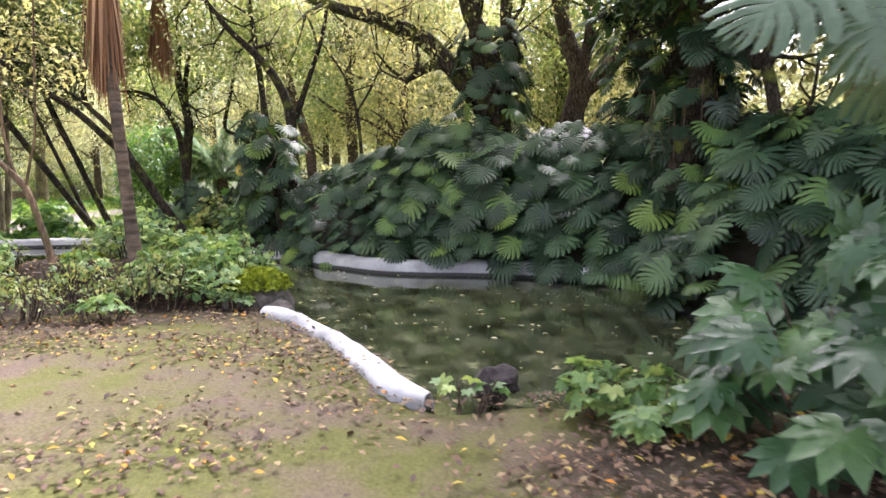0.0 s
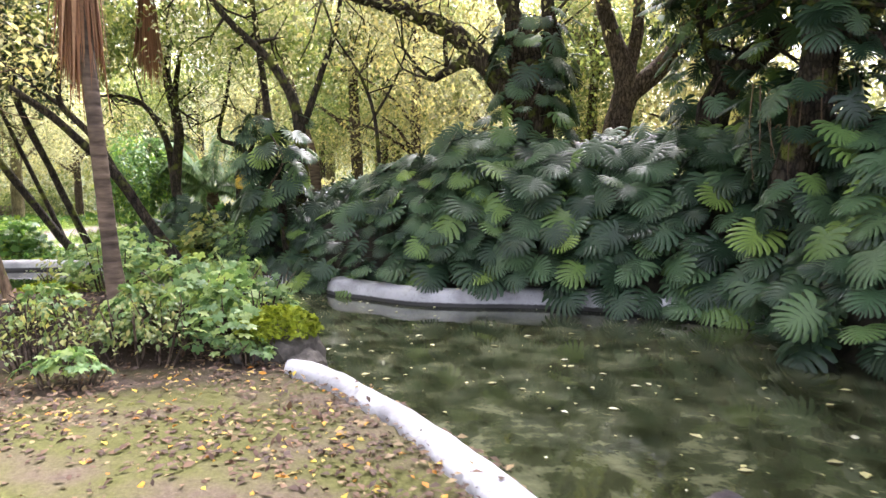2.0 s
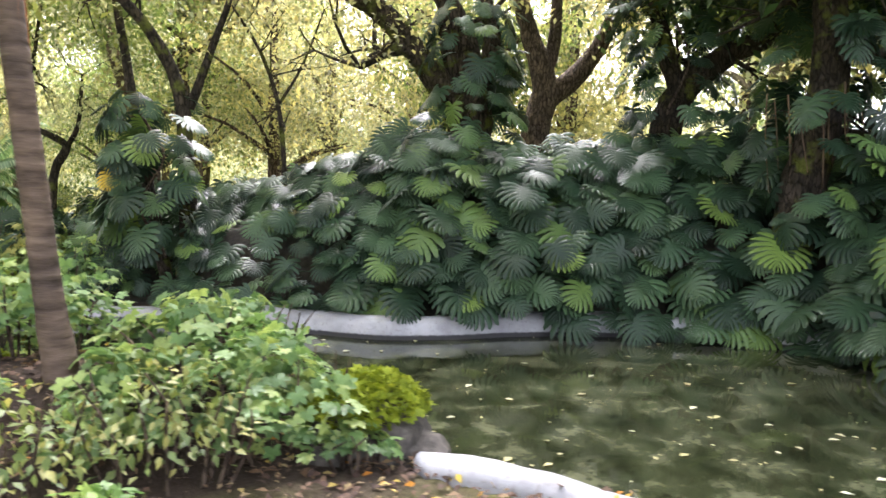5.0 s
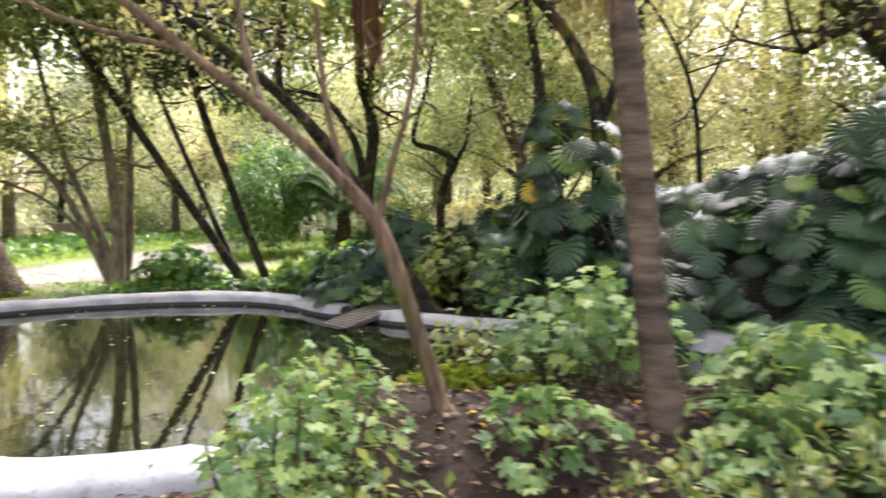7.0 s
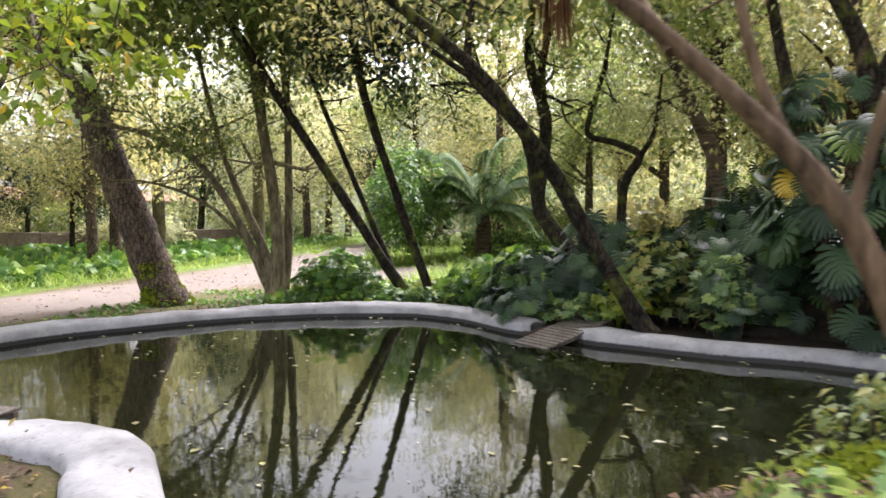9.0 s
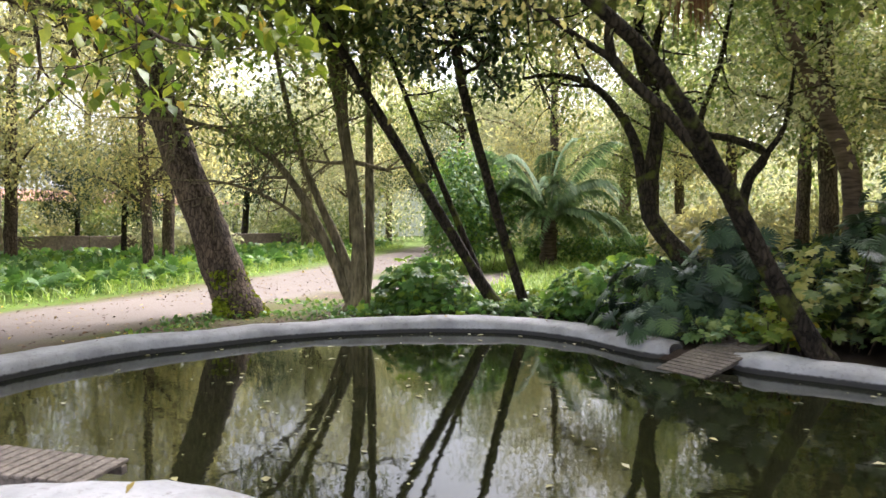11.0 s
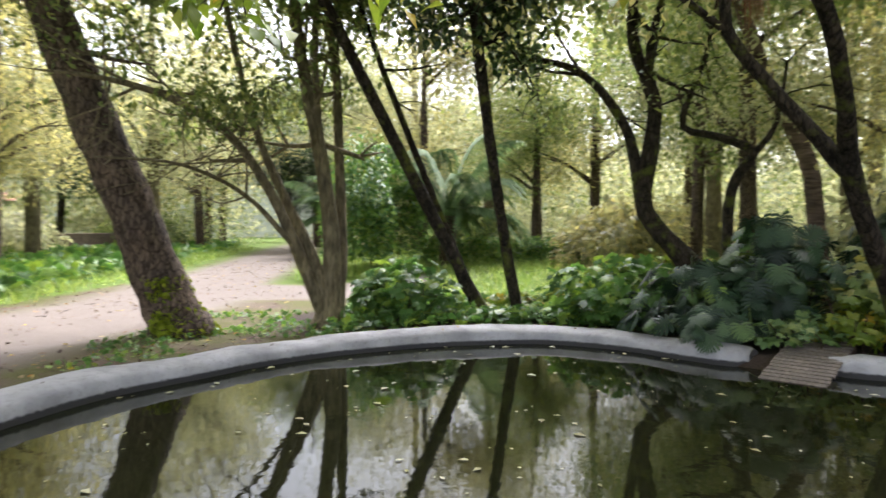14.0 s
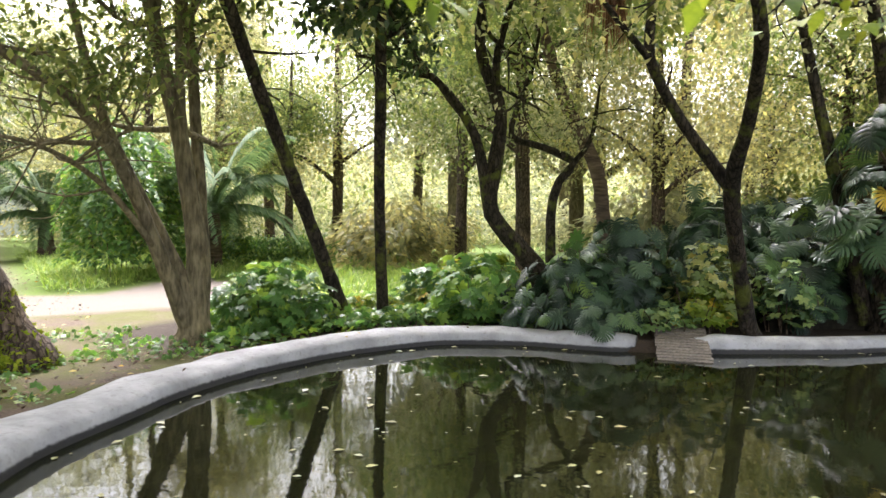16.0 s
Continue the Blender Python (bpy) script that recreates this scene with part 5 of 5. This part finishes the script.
wall_top = thing("garden_wall", -31, 30, 0, "low brown stone garden wall behind the trees", "wall", kind="structure")
wall_top.rotation_euler = (0, 0, radians(68))
for k in range(9):
    box_at("wall_panel", (-22 + 4 * k, -0.2, -0.2), (-18.02 + 4 * k, 0.2, 1.05 + 0.02 * (k % 2)), stone_wall_mat, wall_top)
house = thing("house", -52, 42, 0, "long white rendered house with red tiled roof", "house")
house.rotation_euler = (0, 0, radians(68))
body = box_at("wall", (-22, -4, -0.2), (22, 4, 3.3), plaster_mat, house)
for k in range(9):
    win = box_at("window", (-20 + 5 * k, -4.06, 0.9), (-18.6 + 5 * k, -3.98, 2.4), glass_mat, house)
    box_at("sill", (-0.8, -0.08, -0.86), (0.8, 0.02, -0.76), plaster_mat, win)
    for e_ in (-0.72, 0.0, 0.72):
        box_at("frame", (e_ - 0.05, -0.06, -0.74), (e_ + 0.05, 0.0, 0.74), plaster_mat, win)
bm = bmesh.new()
rv = [bm.verts.new(c) for c in ((-22.5, -4.6, 3.28), (22.5, -4.6, 3.28), (22.5, 4.6, 3.28), (-22.5, 4.6, 3.28), (-20, 0, 4.3), (20, 0, 4.3))]
for f in ((0, 1, 5, 4), (1, 2, 5), (2, 3, 4, 5), (3, 0, 4), (3, 2, 1, 0)):
    bm.faces.new([rv[q] for q in f])
part("roof", bm, roof_mat, house, "red clay tiles")


def far_tree(label, bark, mat, height, spread, trunk_r, leaves, leaf, low):
    """A woodland tree at the origin, built once and copied."""
    top = thing("woodland_tree", 0, 0, 0, label, "tree", "trees of the surrounding wood")
    bend = rng.normal(0, 0.35, 2)
    stem = [(0, 0, -0.2, trunk_r * 1.4), (0, 0, 0.3, trunk_r), (bend[0] * 0.5, bend[1] * 0.5, height * 0.35, trunk_r * 0.8), (bend[0], bend[1], height * 0.7, trunk_r * 0.5), (bend[0] * 1.5, bend[1] * 1.5, height * 0.97, 0.03)]
    mesh_part("trunk", smooth(np_mesh("trunk", *tube(stem, 8, 0.5, 0.06))), bark, top)
    limbs = []
    for _ in range(9):
        z = height * rng.uniform(0.22, 0.75)
        a = rng.uniform(0, 2 * np.pi)
        ln = spread * rng.uniform(0.6, 1.0)
        o = np.array([bend[0] * z / height, bend[1] * z / height, z])
        limbs.append([(*o, trunk_r * 0.4), (*(o + (ln * 0.5 * math.cos(a), ln * 0.5 * math.sin(a), ln * 0.35)), trunk_r * 0.25), (*(o + (ln * math.cos(a), ln * math.sin(a), ln * 0.5)), 0.02)])
    mesh_part("branchwork", smooth(np_mesh("branchwork", *join([tube(q, 6, 0.6, 0.08) for q in limbs]))), bark, top, kind="stuff")
    _, ends = crown_points(limbs + [stem[2:]], spread * 0.45, 9, 0.15, 0.3)
    ends = ends[ends[:, 2] > low]
    per = leaves // len(ends)
    pl_ = np.repeat(ends, per, axis=0) + rng.standard_normal((len(ends) * per, 3)) * spread * (0.13, 0.13, 0.09)
    mesh_part("crown", np_mesh("crown", *leaf_cloud(FLAKE, pl_, leaf, 0.4)), mat, top, kind="stuff")
    return top


kinds_of_tree = [
    far_tree("tall woodland tree with yellowing leaves", bark_brown, canopy_yellow, 14, 4.5, 0.26, 14000, 0.18, 3.0),
    far_tree("green woodland tree with a full crown", bark_brown, canopy_green, 12.5, 4.2, 0.28, 15000, 0.18, 2.6),
    far_tree("pale green woodland tree with a light crown", bark_pale, canopy_pale, 14.5, 4.6, 0.32, 13000, 0.18, 3.0),
    far_tree("dark evergreen tree branching near the ground", bark_dark, canopy_dark, 9, 3.2, 0.2, 15000, 0.18, 0.8),
]
spots = []
for k, (x_, y_, kind_, s_) in enumerate((
        (-20.2, 23.2, 0, 0.62), (-24.7, 27.5, 3, 0.55), (-22, 26.4, 0, 0.8), (-24.2, 32, 2, 0.8), (-21.7, 36.2, 2, 0.9), (-22.1, 43, 0, 0.9), (-28, 22, 3, 0.65), (-26.5, 24.5, 0, 0.8), (-30, 27, 2, 0.9),
        (9.5, 15.5, 2, 1.0), (9.2, 10.5, 0, 0.9), (8.6, 6.5, 1, 1.0), (-3.0, 23.0, 1, 0.75), (-6.0, 34.5, 1, 0.65),
        (-7, 44, 2, 1.0), (-2.5, 39, 0, 1.0), (0.5, 33, 2, 1.0), (5.5, 30, 0, 1.0), (10.5, 26, 0, 1.0), (13, 20, 1, 1.1), (14, 13, 0, 1.2), (4, 24.5, 0, 0.9),
        (-17.5, 52, 1, 1.1), (-13, 58, 0, 1.1), (-26, 56, 1, 1.1), (-31, 46, 3, 1.1), (-35, 30, 1, 1.0), (-36, 38, 0, 1.0), (-33, 20, 3, 0.7), (-40, 24, 1, 1.1), (-20, 70, 2, 1.2), (-28, 66, 0, 1.2), (-11, 48, 2, 1.1), (-4, 46, 0, 1.1),
        (3, 42, 1, 1.1), (10, 38, 2, 1.1), (17, 32, 0, 1.1), (21, 24, 1, 1.1), (-25, 14, 0, 0.9), (-24, 8, 0, 0.9), (-30, 10, 3, 1.0), (-33, 27, 3, 0.65), (-30.5, 21.5, 3, 0.6), (-35.5, 24.5, 3, 0.7), (-31, 32, 3, 0.6), (-10.5, 41, 0, 0.9), (-17.5, 44, 3, 0.7), (-1.2, 20.2, 0, 0.62), (3.2, 18.8, 1, 0.62), (-2.6, 27, 1, 0.7), (7.0, 20.5, 0, 0.8), (1.5, 26.5, 2, 0.8))):
    m_ = pose(x_, y_, 0, 0, 0, 73 * k) @ Matrix.Diagonal((1, 1, 1, 1))
    ob = copy_thing(kinds_of_tree[kind_], m_) if spots.count(kind_) else kinds_of_tree[kind_]
    ob.matrix_basis = m_
    ob.scale = (s_ * 1.05, s_ * 1.05, s_)
    spots.append(kind_)

# bushes that close the wood below the crowns
for k, (x_, y_, r_, h_) in enumerate(((-27, 34, 2.5, 2.0), (-25, 44, 3, 2.2), (-14, 62, 5, 3), (-6, 52, 5, 3), (-8.5, 42, 3, 2.5), (0, 36, 3.5, 2.5), (7, 33, 3.5, 2.5), (12, 25, 3.5, 3), (10, 16, 2.5, 2.5), (10.5, 10, 2.5, 3), (-32, 27, 2.5, 2.9), (-35, 33, 3, 2.8), (-30, 52, 4, 3), (-31, 34.5, 2.5, 2.6), (-34, 37, 2.6, 2.9), (-0.6, 21, 1.8, 2.2), (3.8, 20.5, 2, 2.6), (-4.6, 27.5, 2, 2.0), (7.5, 17.5, 1.8, 2.4))):
    shrub("undergrowth", "dense green undergrowth at the wood's edge", x_, y_, r_, r_ * 0.8, h_, 3000, LEAF, (canopy_pale, canopy_green, canopy_yellow)[k % 3], 0.28, 0, "bush")

shrub("round_evergreen", "rounded green evergreen beside the palm", -12.0, 27.6, 1.45, 1.4, 3.8, 7000, LEAF, cover_leaf, 0.2, 8, "tree", 0.3)

# ---- fallen leaves, floating leaves ----
n_ = 100000
lx, ly = rng.uniform(-13, 2.8, n_), rng.uniform(0.3, 9.8, n_)
dens = np.clip(0.22 + 0.45 * np.sin(lx * 1.3 + 1.1 * ly) * np.sin(ly * 1.9 - 0.6 * lx) + 0.25 * np.sin(3.1 * lx) * np.sin(2.7 * ly + lx) + np.clip(1 - near_line(lx, ly, NEAR_RIGHT[3:]) / 1.1, 0, 1.0) + 1.0 * np.exp(-((ly - 5.7 - 0.25 * np.sin(lx * 1.7)) / 0.5) ** 2) * (lx < -0.9) + 0.6 * np.exp(-((ly - 6.9) / 0.3) ** 2) + 0.7 * (np.hypot(lx - 1.3, ly - 2.9) < 1.0) + 0.5 * (mound(lx, ly) > 0.05), 0.05, 1)
ok = (rng.random(n_) < dens * 0.75) & ~inside(lx, ly, EDGE) & (near_line(lx, ly, NEAR_LEFT) > 0.5)


def lying(name, label, x, y, z, sizes, mat, category, tilt=0.25, shape=None):
    n = len(x)
    p = np.stack([x, y, z], -1)
    d = unit(np.stack([rng.standard_normal(n), rng.standard_normal(n), tilt * rng.standard_normal(n)], -1))
    up = unit(np.array([0, 0, 1.0]) + tilt * rng.standard_normal((n, 3)))
    return tagged(mesh_part(name, np_mesh(name, *scatter(shape or FLAKE, p, turns(d, up), sizes)), mat), label, category, kind="stuff")


lying("fallen_leaves", "scattered brown and yellow fallen leaves on the earth", lx[ok], ly[ok], mound(lx[ok], ly[ok]) + 0.022 + 0.012 * rng.random(ok.sum()), rng.uniform(0.026, 0.082, ok.sum()), litter_leaf, "fallen leaves")
px_, py_ = rng.uniform(-18.5, -12, 2500), rng.uniform(11, 34, 2500)
ok = (near_line(px_, py_, PATH_MAIN) < 2.6) & ~inside(px_, py_, EDGE) & (near_line(px_, py_, FAR_LEFT) > 0.7)
lying("path_leaves", "dry brown leaves scattered on the gravel path", px_[ok], py_[ok], np.full(ok.sum(), 0.03), rng.uniform(0.04, 0.1, ok.sum()), litter_leaf, "fallen leaves")
qx_, qy_ = rng.uniform(-14.8, -8, 2600), rng.uniform(14.2, 18.4, 2600)
ok = (near_line(qx_, qy_, FAR_LEFT) > 0.62) & (near_line(qx_, qy_, FAR_LEFT) < 1.5) & ~inside(qx_, qy_, EDGE)
lying("leaf_litter", "dry brown leaves behind the whitewashed rim", qx_[ok], qy_[ok], 0.025 + 0.02 * rng.random(ok.sum()), rng.uniform(0.03, 0.09, ok.sum()), litter_leaf, "fallen leaves")
fx, fy = rng.uniform(-13, 3.5, 1150), rng.uniform(4.5, 16.5, 1150)
ok = inside(fx, fy, EDGE)
lying("floating_leaves", "small pale leaves floating on the pond", fx[ok], fy[ok], np.full(ok.sum(), WATER_Z + 0.006), 0.025 + 0.085 * rng.random(ok.sum()) ** 2.5, float_leaf, "floating leaves", 0.01, simple_leaf(0.3, 0.0))


# ---- added high crowns over the pond, distant wood ----
def canopy(x, y, z, radius, thick, n, leaf=0.17):
    """High leafy crowns: clusters in a broad disc."""
    m = n // 60
    a, q = rng.uniform(0, 2 * np.pi, m), radius * rng.random(m) ** 0.5
    c = np.stack([x + q * np.cos(a), y + q * np.sin(a), z + thick * rng.random(m)], -1)
    p = np.repeat(c, 150, axis=0) + rng.standard_normal((m * 150, 3)) * (0.5, 0.5, 0.25)
    return np_mesh("crown", *leaf_cloud(LEAF, p, leaf, 0.4))


# added crowns, most above the view, to shade bank and rim and darken reflections
for host, x_, y_, z_, r_, n_, mt_ in (("spreading_tree", 0.5, 13.0, 6.5, 3.4, 2000, canopy_green), ("spreading_tree", -0.6, 17.0, 6.8, 3.2, 1600, canopy_yellow), ("rooted_tree", 5.0, 9.0, 4.2, 2.6, 7000, canopy_dark), ("rooted_tree", 3.6, 7.4, 6.0, 3.2, 5000, canopy_dark), ("multistem_tree", -12.3, 16.4, 4.5, 2.7, 5500, canopy_green), ("slanting_stem", -10.6, 18.2, 5.4, 2.2, 3500, canopy_green), ("forked_dark_tree", -6.6, 18.2, 4.6, 3.0, 4600, canopy_green), ("creeper_tree", 5.2, 12.2, 4.4, 2.0, 4000, canopy_dark), ("near_forked_tree", -8.2, 8.6, 5.2, 3.2, 2400, canopy_yellow), ("bank_tree", -5.2, 14.6, 5.8, 2.6, 1200, canopy_yellow), ("ivy_clad_tree", -2.8, 14.2, 5.8, 2.4, 900, canopy_yellow), ("leaning_tree", -16.2, 15.5, 7.0, 4.0, 2400, canopy_yellow)):
    under(mesh_part("high_crown", canopy(x_, y_, z_, r_, 2.0, n_), mt_, kind="stuff"), bpy.data.objects[host])

m_ = 2700
ang = np.radians(rng.uniform(-33, 62, m_))
far = rng.uniform(44, 72, m_)
hz = rng.uniform(0.0, 1.0, m_) * np.interp(ang, [-0.6, 0.0, 0.4], [17, 15, 10]) * (0.8 + 0.2 * np.sin(ang * 17))
wc = np.stack([-8 + far * np.sin(ang), 8 + far * np.cos(ang), hz], -1)
wc = wc[near_line(wc[:, 0], wc[:, 1], PATH_MAIN) > 4.5]
for mt_, lo_ in ((canopy_green, 0), (canopy_pale, 1), (hazed_leaf, 2)):
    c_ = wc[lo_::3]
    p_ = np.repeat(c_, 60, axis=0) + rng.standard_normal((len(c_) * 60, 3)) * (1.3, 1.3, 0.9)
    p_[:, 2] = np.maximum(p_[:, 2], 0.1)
    tagged(mesh_part("distant_wood", np_mesh("distant_wood", *leaf_cloud(FLAKE, p_, 0.36, 0.4)), mt_), "yellow-green foliage of the distant wood, partly coloured as if hazed", "woodland", kind="stuff")

# leaf scraps lying on the rims
for line_, w_ in ((NEAR_RIGHT[4:], 0.25), (NEAR_LEFT, 0.5), (FAR_LEFT, 0.55)):
    c_ = spline(np.array(line_), 0.1)
    t_ = unit(np.gradient(c_, axis=0))
    k_ = rng.integers(3, len(c_) - 3, 14)
    o_ = rng.uniform(0.2, 0.95, 14) * w_
    top_ = 0.135 if w_ == 0.5 else 0.1
    lying("rim_leaves", "dry leaf scraps on the whitewashed rim", c_[k_, 0] - t_[k_, 1] * o_, c_[k_, 1] + t_[k_, 0] * o_, np.full(14, top_), rng.uniform(0.03, 0.08, 14), litter_leaf, "fallen leaves")

# far wood that closes the view; haze is put into its colour and glow
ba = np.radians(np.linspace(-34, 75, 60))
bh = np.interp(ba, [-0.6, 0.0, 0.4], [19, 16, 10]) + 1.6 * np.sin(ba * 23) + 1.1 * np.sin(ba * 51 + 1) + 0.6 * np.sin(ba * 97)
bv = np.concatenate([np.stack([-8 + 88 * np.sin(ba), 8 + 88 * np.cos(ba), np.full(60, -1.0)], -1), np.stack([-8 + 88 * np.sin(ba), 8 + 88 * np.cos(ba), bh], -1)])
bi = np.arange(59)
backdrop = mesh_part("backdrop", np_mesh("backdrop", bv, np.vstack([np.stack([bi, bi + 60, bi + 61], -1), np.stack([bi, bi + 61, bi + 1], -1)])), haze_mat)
tagged(backdrop, "far yellow-green wood with a glow standing in for haze", "backdrop", kind="structure")
